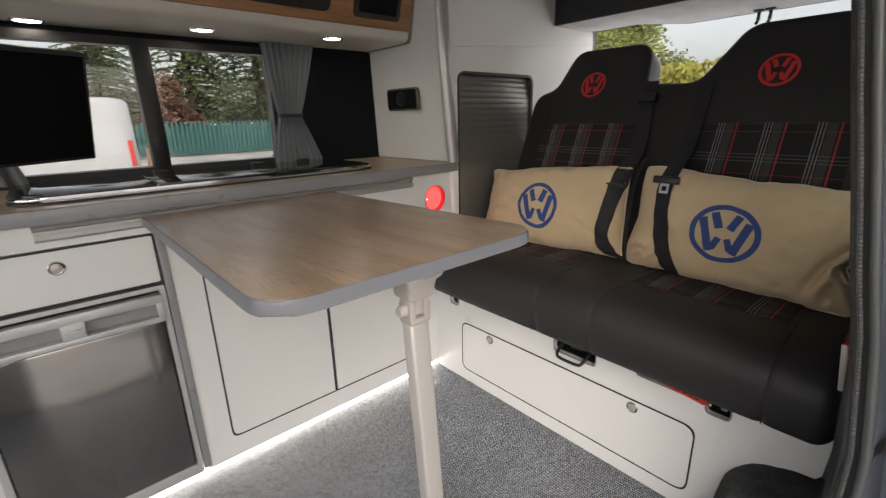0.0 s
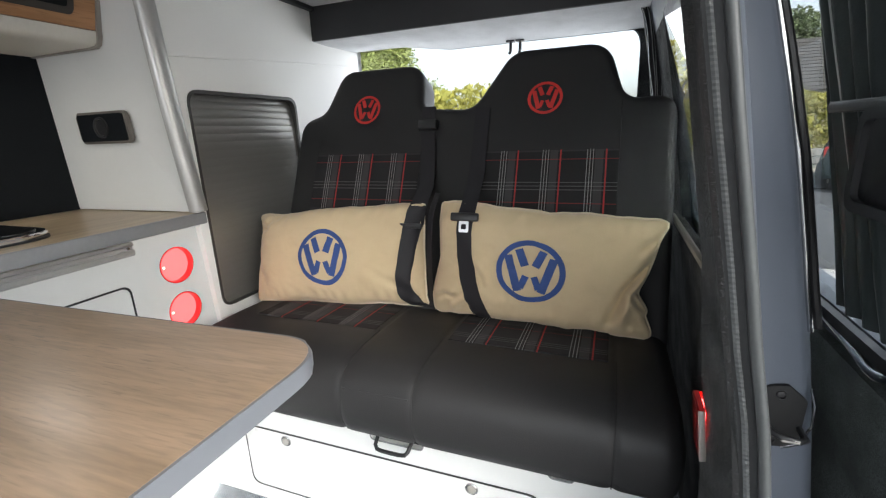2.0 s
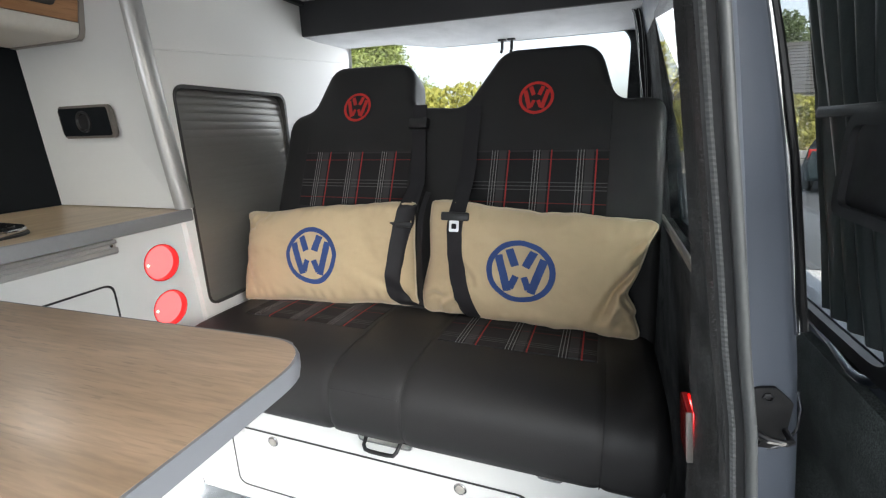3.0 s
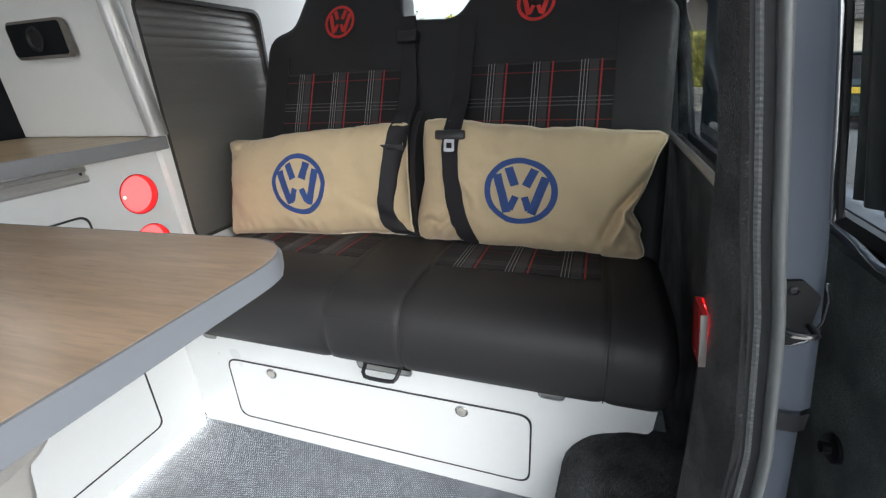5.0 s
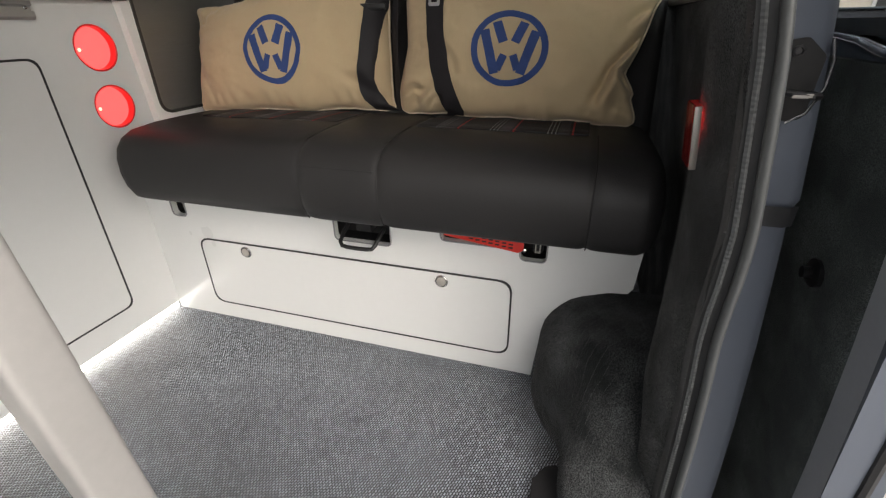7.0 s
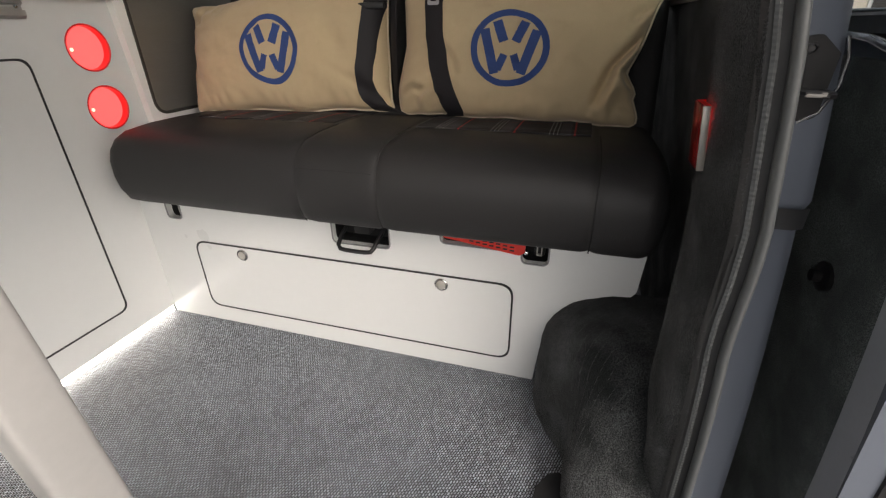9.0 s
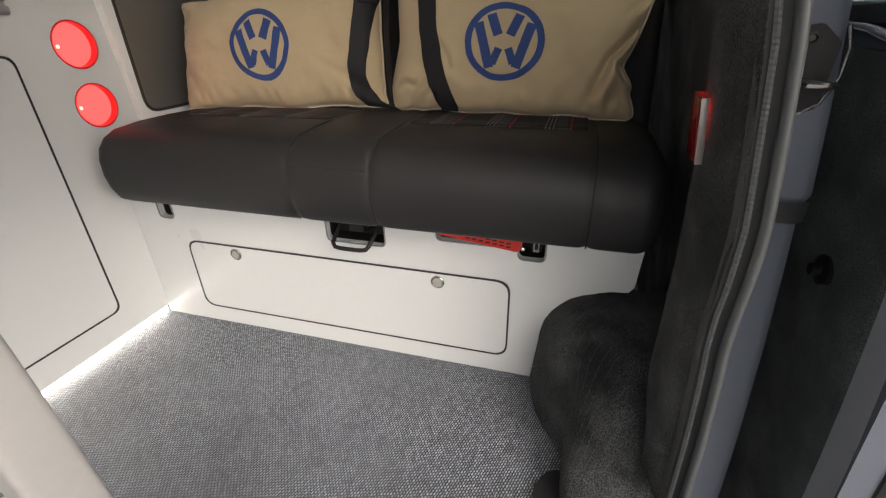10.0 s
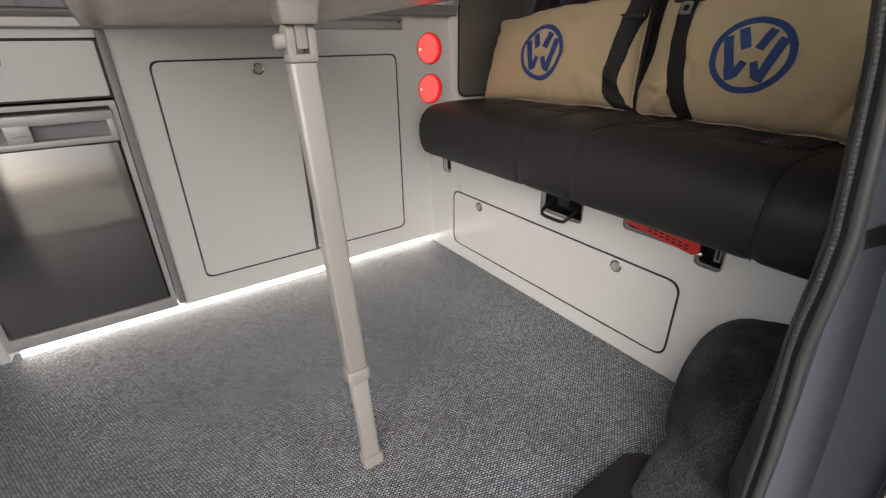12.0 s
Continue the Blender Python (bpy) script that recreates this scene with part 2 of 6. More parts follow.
def clear(name, tint=(1, 1, 1), rough=0.0):
    m, nodes, links, p = shader(name)
    p.inputs["Base Color"].default_value = (*tint, 1)
    p.inputs["Roughness"].default_value = rough
    p.inputs["Transmission Weight"].default_value = 1.0
    p.inputs["IOR"].default_value = 1.45
    return m


WHITE = mat("white_laminate", (0.70, 0.71, 0.70), 0.28, var=0.012, scale=2, fine=60, bump=0.02, rvar=0.03)
LEGMETAL = mat("silver_leg_paint", (0.40, 0.392, 0.375), 0.45, metal=0.2, var=0.04, scale=14, bump=0.02)
WALL = mat("white_wall_panel", (0.88, 0.87, 0.84), 0.4, var=0.03, scale=4, fine=300, bump=0.12)
CEIL = mat("ceiling_vinyl", (0.74, 0.75, 0.74), 0.6, var=0.03, bump=0.1)
EDGE = mat("grey_edging", (0.24, 0.245, 0.255), 0.30, var=0.05, scale=20, bump=0.02)
ALUPAINT = mat("silver_painted_metal", (0.44, 0.435, 0.42), 0.34, metal=0.55, var=0.04, scale=14, bump=0.02)
CAST = mat("grey_cast_plastic", (0.34, 0.325, 0.30), 0.5, var=0.06, scale=30, bump=0.06)
STEEL = mat("brushed_steel", (0.52, 0.52, 0.52), 0.22, metal=1.0, var=0.05, stretch=(1, 1, 1), bump=0.02)
SATINNICKEL = mat("satin_nickel", (0.46, 0.44, 0.40), 0.42, metal=0.5, var=0.05, bump=0.02)
CHROME = mat("chrome", (0.8, 0.8, 0.82), 0.08, metal=1.0, var=0.02, bump=0.0)
DARKLINE = mat("black_edge_trim", (0.02, 0.021, 0.023), 0.45, var=0.2, bump=0.05)
BLACK = mat("black_plastic", (0.016, 0.016, 0.017), 0.42, var=0.2, scale=20, bump=0.08)
LEATHER = mat("anthracite_leatherette", (0.023, 0.0225, 0.023), 0.48, spec=0.32, var=0.12, scale=4, fine=420, bump=0.35, rvar=0.2)
SEAM = mat("dark_stitching", (0.012, 0.012, 0.012), 0.8, var=0.2, bump=0.1)
WEB = mat("seat_belt_webbing", (0.014, 0.013, 0.016), 0.7, var=0.15, fine=500, bump=0.4, stretch=(1, 1, 0.2))
CANVAS = mat("beige_canvas", (0.60, 0.47, 0.29), 0.9, var=0.06, scale=7, fine=650, bump=0.45, sheen=0.2)
PIPING = mat("cream_cushion_piping", (0.70, 0.60, 0.43), 0.85, var=0.05, fine=650, bump=0.3)
BLUE = mat("blue_print", (0.035, 0.075, 0.24), 0.8, var=0.12, scale=30, fine=650, bump=0.3)
REDPRINT = mat("red_embroidery", (0.55, 0.03, 0.025), 0.75, var=0.12, fine=700, bump=0.5)
CARPET = velour("charcoal_carpet", (0.010, 0.0115, 0.012), (0.148, 0.156, 0.16))
DOORCARPET = velour("dark_green_door_carpet", (0.070, 0.082, 0.078), (0.29, 0.33, 0.315))
GREYCARPET = mat("grey_lining_carpet", (0.58, 0.585, 0.60), 0.95, var=0.25, scale=14, fine=380, bump=1.0, depth=0.003, sheen=0.3)
SATIN = mat("satin_black_metal", (0.007, 0.007, 0.0075), 0.65, var=0.2, scale=30, bump=0.05)
RUBBER = mat("door_seal_rubber", (0.028, 0.029, 0.03), 0.55, var=0.15, fine=120, bump=0.15)
PAINT = mat("slate_grey_car_paint", (0.120, 0.137, 0.167), 0.52, metal=0.0, spec=0.3, var=0.04, scale=30, fine=900, bump=0.0, coat=0.06)
DARKPANEL = mat("dark_wall_vinyl", (0.005, 0.0065, 0.0085), 0.7, spec=0.2, var=0.15, scale=8, fine=250, bump=0.2)
SHUTTER = mat("dark_grey_tambour", (0.27, 0.26, 0.245), 0.36, metal=0.6, var=0.05, stretch=(1, 10, 10), fine=60, bump=0.02)
FRIDGE = mat("dark_fridge_panel", (0.32, 0.31, 0.30), 0.13, metal=0.95, var=0.05, stretch=(1, 1, 20), fine=50, bump=0.02)
SILVER = mat("silver_plastic", (0.50, 0.51, 0.51), 0.35, metal=0.3, var=0.04, bump=0.03)
CURTAIN = mat("grey_curtain_cloth", (0.15, 0.17, 0.185), 0.9, var=0.12, scale=20, fine=500, bump=0.3, sheen=0.2)
DOORCURTAIN = mat("dark_green_grey_cloth", (0.040, 0.050, 0.050), 0.36, var=0.15, scale=20, fine=500, bump=0.3)
HOBGLASS = mat("black_hob_glass", (0.012, 0.012, 0.013), 0.06, var=0.1, bump=0.0)
OAK = flecked("oak_laminate_top", (0.49, 0.345, 0.228), (0.36, 0.248, 0.155), 0.32)
BAND = mat("blue_grey_edge_band", (0.175, 0.185, 0.205), 0.38, var=0.01, scale=3, bump=0.02)
TAUPE = mat("taupe_edging", (0.27, 0.245, 0.22), 0.4, var=0.06, scale=20, bump=0.04)
OAKTOP = wood("oak_laminate_worktop", (0.54, 0.42, 0.28), (0.42, 0.31, 0.19), 0, 0.35)
OAKDOOR = wood("oak_laminate_locker", (0.54, 0.29, 0.14), (0.40, 0.20, 0.09), 0)
VINYL = weave("woven_vinyl_floor", (0.66, 0.72, 0.80), (0.010, 0.011, 0.014), 0.0064, 0.0042, 0.36, 0.0020, 18)
GLASS = clear("window_glass", (0.80, 0.82, 0.81))
REDLAMP = glow("red_lamp_lens", (1.0, 0.078, 0.076), 1.45)
TINTED = clear("privacy_glass", (0.80, 0.83, 0.82))
REDDIM = glow("red_marker_lens", (1.0, 0.03, 0.03), 17.0)
WARMDOT = glow("lamp_filament_dot", (1.0, 0.55, 0.40), 1.5)
LED = glow("white_led_strip", (1.0, 0.96, 0.90), 5.3)
SPOT = glow("spot_lens", (1.0, 0.93, 0.82), 22.0)


# ---- mesh helpers ----
def empty(name, at, label, category, group="", kind=""):
    ob = new(name)
    ob.location = at
    ob.empty_display_size = 0.05
    return tagged(ob, label, category, group, kind)


def part(name, bm, material, parent=None, label="", smooth=40):
    """Links a bmesh as one mesh, under its thing if one is given; its vertices are in the world's metres."""
    me = bpy.data.meshes.new(name)
    bmesh.ops.recalc_face_normals(bm, faces=bm.faces)
    for f in bm.faces:
        f.smooth = smooth > 0
    bm.to_mesh(me)
    bm.free()
    if smooth:
        me.set_sharp_from_angle(angle=radians(smooth))
    me.materials.append(material)
    ob = new(name, me)
    if parent:
        ob.parent = parent
        top = parent
        shift = Matrix.Identity(4)
        while top:
            shift = Matrix.Translation(top.location) @ shift if top.type == "EMPTY" else shift
            top = top.parent
        if parent.type == "EMPTY":
            ob.matrix_parent_inverse = shift.inverted()
    if label:
        ob["label"] = label
    return ob


def thing(name, bm, material, label, category, group="", kind="", smooth=40):
    return tagged(part(name, bm, material, None, "", smooth), label, category, group, kind)


def box(bm, x0, x1, y0, y1, z0, z1, bev=0.0, seg=2, m=None):
    vs = [bm.verts.new((x, y, z)) for x in (x0, x1) for y in (y0, y1) for z in (z0, z1)]
    fs = [bm.faces.new([vs[i] for i in q]) for q in ((0, 1, 3, 2), (4, 6, 7, 5), (0, 4, 5, 1), (2, 3, 7, 6), (0, 2, 6, 4), (1, 5, 7, 3))]
    if bev:
        es = list({e for f in fs for e in f.edges})
        r = bmesh.ops.bevel(bm, geom=es, offset=bev, segments=seg, affect="EDGES", profile=0.5)
        vs = list({v for f in r["faces"] for v in f.verts} | {v for v in vs if v.is_valid})
    if m:
        for v in vs:
            v.co = m @ v.co
    return bm


def cube(x0, x1, y0, y1, z0, z1, bev=0.0, seg=2, m=None):
    return box(bmesh.new(), x0, x1, y0, y1, z0, z1, bev, seg, m)


def rounded(corners, n=6):
    """A closed outline from corners (a, b, radius)."""
    out = []
    k = len(corners)
    for i, (a, b, r) in enumerate(corners):
        p, q, s = (Vector(corners[j % k][:2]) for j in (i - 1, i, i + 1))
        if r <= 0:
            out.append((a, b))
            continue
        u, w = (p - q).normalized(), (s - q).normalized()
        ang = u.angle(w)
        d = min(r / math.tan(ang / 2), 0.49 * (p - q).length, 0.49 * (s - q).length)
        t0, t1 = q + u * d, q + w * d
        for j in range(n + 1):
            f = j / n
            out.append(tuple(t0 * (1 - f) ** 2 + q * 2 * f * (1 - f) + t1 * f ** 2))
    return out


def rrect(a0, a1, b0, b1, r, n=6):
    return rounded([(a0, b0, r), (a1, b0, r), (a1, b1, r), (a0, b1, r)], n)


def prism(bm, outline, place, off, bev=0.0, seg=2):
    """Extrudes an outline of (a, b); place maps it into the world, off is the way of its thickness."""
    off = Vector(off)
    lo = [bm.verts.new(place(a, b)) for a, b in outline]
    hi = [bm.verts.new(v.co + off) for v in lo]
    f0, f1 = bm.faces.new(lo), bm.faces.new(hi)
    k = len(lo)
    for i in range(k):
        bm.faces.new((lo[i], lo[(i + 1) % k], hi[(i + 1) % k], hi[i]))
    if bev:
        bmesh.ops.bevel(bm, geom=list(f0.edges) + list(f1.edges), offset=bev, segments=seg, affect="EDGES", profile=0.5)
    return bm


def ringed(bm, outer, inner, place, off):
    """A flat frame between two outlines of equal count, with thickness."""
    off = Vector(off)
    rows = [[bm.verts.new(place(a, b)) for a, b in o] for o in (outer, inner)]
    rows += [[bm.verts.new(v.co + off) for v in r] for r in rows]
    k = len(outer)
    for i in range(k):
        j = (i + 1) % k
        for r, s in ((0, 1), (1, 3), (3, 2), (2, 0)):
            bm.faces.new((rows[r][i], rows[r][j], rows[s][j], rows[s][i]))
    return bm


def tube(bm, pts, radius, n=8, caps=True):
    """A tube along points; radius one number or one each."""
    pts = [Vector(p) for p in pts]
    rad = radius if isinstance(radius, (list, tuple)) else [radius] * len(pts)
    rows, side = [], None
    for i, p in enumerate(pts):
        d = (pts[min(i + 1, len(pts) - 1)] - pts[max(i - 1, 0)]).normalized()
        if side is None:
            side = d.orthogonal().normalized()
        side = (side - d * side.dot(d)).normalized()
        up = d.cross(side)
        rows.append([bm.verts.new(p + (side * math.cos(2 * math.pi * j / n) + up * math.sin(2 * math.pi * j / n)) * rad[i]) for j in range(n)])
    skin(bm, rows, caps)
    return bm


def skin(bm, rows, caps=True, closed=True):
    k = len(rows[0])
    for r, s in zip(rows, rows[1:]):
        for j in range(k if closed else k - 1):
            bm.faces.new((r[j], r[(j + 1) % k], s[(j + 1) % k], s[j]))
    if caps and closed:
        bm.faces.new(list(reversed(rows[0])))
        bm.faces.new(rows[-1])
    return bm


def lathe(bm, centre, axis, profile, n=24):
    """A turned piece: profile rows of (radius, way along the axis)."""
    axis = Vector(axis).normalized()
    side = axis.orthogonal().normalized()
    up = axis.cross(side)
    rows = []
    for r, h in profile:
        rows.append([bm.verts.new(Vector(centre) + axis * h + (side * math.cos(2 * math.pi * j / n) + up * math.sin(2 * math.pi * j / n)) * max(r, 1e-4)) for j in range(n)])
    return skin(bm, rows)


def sheet(bm, grid, thick=None):
    """A grid of places as a skin; with thick, a second skin set off by that vector, closed round the rim."""
    rows = [[bm.verts.new(p) for p in r] for r in grid]
    skin(bm, rows, False, False)
    if thick is not None:
        back = [[bm.verts.new(Vector(p) + Vector(thick)) for p in r] for r in grid]
        skin(bm, back, False, False)
        rim = rows[0] + [r[-1] for r in rows[1:]] + rows[-1][-2::-1] + [r[0] for r in rows[-2:0:-1]]
        rib = back[0] + [r[-1] for r in back[1:]] + back[-1][-2::-1] + [r[0] for r in back[-2:0:-1]]
        for i in range(len(rim)):
            j = (i + 1) % len(rim)
            bm.faces.new((rim[i], rim[j], rib[j], rib[i]))
    return bm


def lerp(a, b, f):
    return a + (b - a) * f


def curve(table, z):
    """Straight steps between rows of (z, value)."""
    for (z0, v0), (z1, v1) in zip(table, table[1:]):
        if z <= z1:
            return lerp(v0, v1, (z - z0) / (z1 - z0))
    return table[-1][1]


def on_y(y):
    return lambda a, b: Vector((a, y, b))


def on_x(x):
    return lambda a, b: Vector((x, a, b))


def on_z(z):
    return lambda a, b: Vector((a, b, z))


# ---- the van's shell ----
FRONT, REAR = -1.75, 1.80      # unseen front closing wall and tailgate
KIT, FAR = 1.22, 1.655         # face of the kitchen, far side wall
TOP = 1.372                    # ceiling
BENCH = 0.865                  # face of the bench's base


def side(z):
    """How far the near side leans in with height."""
    return 0.022 + 0.045 * z + 0.065 * z * z


# floor with the step well cut out of its door side
floor_outline = [(FRONT, 0.0), (-0.50, 0.0), (-0.50, 0.195), (0.606, 0.205), (0.606, 0.0), (REAR, 0.0), (REAR, FAR), (FRONT, FAR)]
thing("floor", prism(bmesh.new(), floor_outline, on_z(-0.03), (0, 0, 0.03)), VINYL, "grey woven vinyl floor of the camper van", "floor", kind="structure", smooth=0)
well = bmesh.new()
box(well, -0.50, 0.604, -0.06, 0.205, -0.20, -0.185)
box(well, -0.50, 0.604, 0.199, 0.209, -0.185, -0.031)
tagged(part("step_well", well, BLACK), "black plastic step well inside the sliding door", "step", kind="structure")
tread = bmesh.new()
prism(tread, rounded([(-0.50, 0.12, 0.0), (0.645, 0.12, 0.02), (0.645, 0.20, 0.02), (0.608, 0.222, 0.012), (-0.50, 0.212, 0.0)]), on_z(0.001), (0, 0, 0.010), 0.003)
tagged(part("step_edge", tread, BLACK), "black rubber edging along the door step", "edging", kind="structure")

# far wall with the kitchen window's opening
far = bmesh.new()
WX0, WX1, WZ0, WZ1 = -0.40, 0.515, 0.780, 1.165
for x0, x1, z0, z1 in ((FRONT, WX0, -0.6, TOP), (WX1, REAR + 0.02, -0.6, TOP), (WX0, WX1, -0.6, WZ0), (WX0, WX1, WZ1, TOP)):
    box(far, x0, x1, FAR, FAR + 0.05, z0, z1)
tagged(part("wall_far", far, DARKPANEL), "dark lined side wall behind the kitchen", "wall", kind="structure")
win = empty("window_1", (0.05, FAR + 0.02, WZ0), "black-framed sliding side window over the kitchen", "window", kind="structure")
ft = bmesh.new()
ringed(ft, rrect(WX0, WX1, WZ0 - 0.01, WZ1, 0.01), rrect(WX0 + 0.02, WX1 - 0.014, WZ0 + 0.024, WZ1 - 0.022, 0.02), on_y(FAR - 0.012), (0, 0.05, 0))
part("window_frame", ft, BLACK, win)
part("mullion", cube(0.116, 0.163, FAR - 0.014, FAR + 0.03, WZ0, WZ1 - 0.005, 0.004), BLACK, win)
for x0, x1, y in ((WX0 + 0.018, 0.12, FAR + 0.022), (0.158, WX1 - 0.012, FAR + 0.012)):
    g = part("pane", cube(x0, x1, y, y + 0.004, WZ0 + 0.004, WZ1 - 0.01), GLASS, win)
    g.visible_shadow = False
part("latch", cube(0.128, 0.150, FAR - 0.022, FAR - 0.012, 0.86, 0.90, 0.003), BLACK, win)

# near side: header over the door opening, wall ahead of it
near = bmesh.new()
for z0, z1 in ((-0.6, 0.72), (1.20, TOP)):
    box(near, FRONT, -0.62, -0.06, 0.02, z0, z1)
for x0, x1 in ((FRONT, -1.62), (-0.74, -0.62)):
    box(near, x0, x1, -0.06, 0.02, 0.72, 1.20)
box(near, -0.62, 0.68, 0.02, 0.17, 1.245, TOP)
tagged(part("wall_near", near, GREYCARPET), "carpet-lined side wall with the cab window and door header", "wall", kind="structure")
# added wall out of view; its opening sets how much sky light enters
front_closing = bmesh.new()
box(front_closing, FRONT - 0.05, FRONT, -0.06, FAR + 0.05, -0.6, 0.74)
box(front_closing, FRONT - 0.05, FRONT, -0.06, FAR + 0.05, 1.30, TOP)
for y in (-0.06, FAR - 0.02):
    box(front_closing, FRONT - 0.05, FRONT, y, y + 0.07, 0.74, 1.30)
tagged(part("wall_front", front_closing, GREYCARPET), "unseen closing wall at the front, open above to let in light", "wall", kind="structure")

# ceiling, with dark trim where it meets the side wall
cl = bmesh.new()
box(cl, FRONT, 1.50, -0.06, FAR + 0.05, TOP, TOP + 0.05)
tagged(part("ceiling", cl, CEIL), "off-white vinyl ceiling panel", "ceiling", kind="structure")
thing("trim", cube(0.92, 1.50, 1.175, 1.199, TOP - 0.014, TOP - 0.001, 0.004), DARKLINE, "dark edging strip between ceiling and wall", "trim", kind="structure")
beam_face = cube(1.50, 1.512, 0.05, 1.2, 1.266, TOP + 0.02, 0.004)
beam = empty("roof_beam", (1.5, 0.65, 1.27), "black-faced carpeted roof beam above the rear bench", "roof beam", kind="structure")
part("fascia", beam_face, mat("black_vinyl_fascia", (0.018, 0.018, 0.02), 0.6, var=0.2, fine=300, bump=0.2), beam)
under = [[Vector((1.512, lerp(0.03, 1.2, k / 6), 1.266)) for k in range(7)], [Vector((1.60, lerp(0.03, 1.2, k / 6), 1.264)) for k in range(7)],
         [Vector((1.76, lerp(0.03, 1.2, k / 6), 1.274 - 0.03 * (1 if k < 5 else 0.2))) for k in range(7)], [Vector((REAR + 0.02, lerp(0.03, 1.2, k / 6), 1.282 - 0.034 * (1 if k < 5 else 0.2))) for k in range(7)]]
part("soffit", sheet(bmesh.new(), under, (0, 0, 0.09)), GREYCARPET, beam)
thing("rear_roof", cube(1.512, REAR + 0.05, -0.06, FAR + 0.05, 1.40, 1.44), GREYCARPET, "carpet-lined rear roof", "roof", kind="structure")

# tailgate with its window
gate = empty("tailgate", (REAR, 0.7, 0.3), "closed tailgate with a wide rear window", "tailgate", kind="structure")
tg = bmesh.new()
ringed(tg, rounded([(-0.10, -0.6, 0.01), (FAR + 0.05, -0.6, 0.01), (FAR + 0.05, 1.42, 0.01), (0.115, 1.42, 0.01)]), rounded([(0.150, 0.86, 0.06), (1.32, 0.86, 0.06), (1.32, 1.40, 0.06), (0.150, 1.262, 0.075)]), on_x(REAR + 0.005), (0.05, 0, 0))
part("panel", tg, CARPET, gate)
g = part("pane", cube(REAR + 0.03, REAR + 0.034, 0.13, 1.40, 0.84, 1.41), GLASS, gate)
g.visible_shadow = False

# side unit with the tambour locker beside the bench
SIDE_Y = 1.20
lock = empty("side_locker", (1.4, SIDE_Y, 0.0), "white tall side locker with a dark tambour shutter", "locker")
SH = (0.968, 1.372, 0.505, 1.074)
panel = bmesh.new()
ringed(panel, rounded([(0.962, 0.30, 0.001), (REAR + 0.02, 0.30, 0.001), (REAR + 0.02, TOP, 0.001), (0.905, TOP, 0.001)]), rrect(SH[0], SH[1], SH[2], SH[3], 0.035), on_y(SIDE_Y), (0, 0.018, 0))
part("front_panel", panel, WALL, lock)
part("frame", ringed(bmesh.new(), rrect(SH[0] - 0.003, SH[1] + 0.003, SH[2] - 0.003, SH[3] + 0.003, 0.037), rrect(SH[0] + 0.003, SH[1] - 0.006, SH[2] + 0.004, SH[3] - 0.006, 0.030), on_y(SIDE_Y - 0.003), (0, 0.033, 0)), mat("dark_shutter_frame", (0.05, 0.047, 0.044), 0.45, var=0.1), lock)
slats = 27
for k in range(slats):
    z0 = SH[2] + (SH[3] - SH[2]) * k / slats
    h = (SH[3] - SH[2]) / slats
    sl = bmesh.new()
    rows = []
    top = max(0.0, (k - 19) / 8)           # the upper slats lean back into their curved track
    for f, d in ((-0.03, 1.3), (0.05, 0.2), (0.5, 0.0), (0.95, 0.2), (1.03, 1.3)):
        lean = 0.016 * max(0.0, (k + f - 20) / 7) ** 2
        rows.append([Vector((x, SIDE_Y + 0.006 + d * 0.0016 * max(top, 0.10) + lean, z0 + h * f)) for x in (SH[0], SH[1])])
    sheet(sl, rows, (0, 0.006, 0))
    part("slat", sl, SHUTTER, lock)
end = bmesh.new()
sheet(end, [[Vector((0.940, SIDE_Y + 0.01, 0.777)), Vector((0.925, FAR - 0.003, 0.777))], [Vector((0.900, SIDE_Y + 0.01, TOP)), Vector((0.905, FAR - 0.003, TOP))]], (0.014, 0, 0))
part("end_panel", end, WHITE, lock, "white end panel above the worktop")
part("fold_line", tube(bmesh.new(), [(0.93, SIDE_Y - 0.0005, 1.148), (1.30, SIDE_Y - 0.0005, 1.178), (1.78, SIDE_Y - 0.0005, 1.216)], 0.0022, 6), WALL, lock)
post = bmesh.new()
sec = [(-0.024 * math.cos(a) + 0.002, 0.008 - 0.024 * math.sin(a)) for a in [math.pi * k / 10 for k in range(11)]]
rows = []
for k in range(13):
    z = lerp(0.778, TOP, k / 12)
    xc = lerp(0.944, 0.898, k / 12) - 0.006 * math.sin(math.pi * k / 12)
    rows.append([post.verts.new((xc + a, SIDE_Y + b, z)) for a, b in sec])
skin(post, rows)
thing("corner_post", post, ALUPAINT, "silver-grey rounded corner post above the worktop", "post", kind="structure")

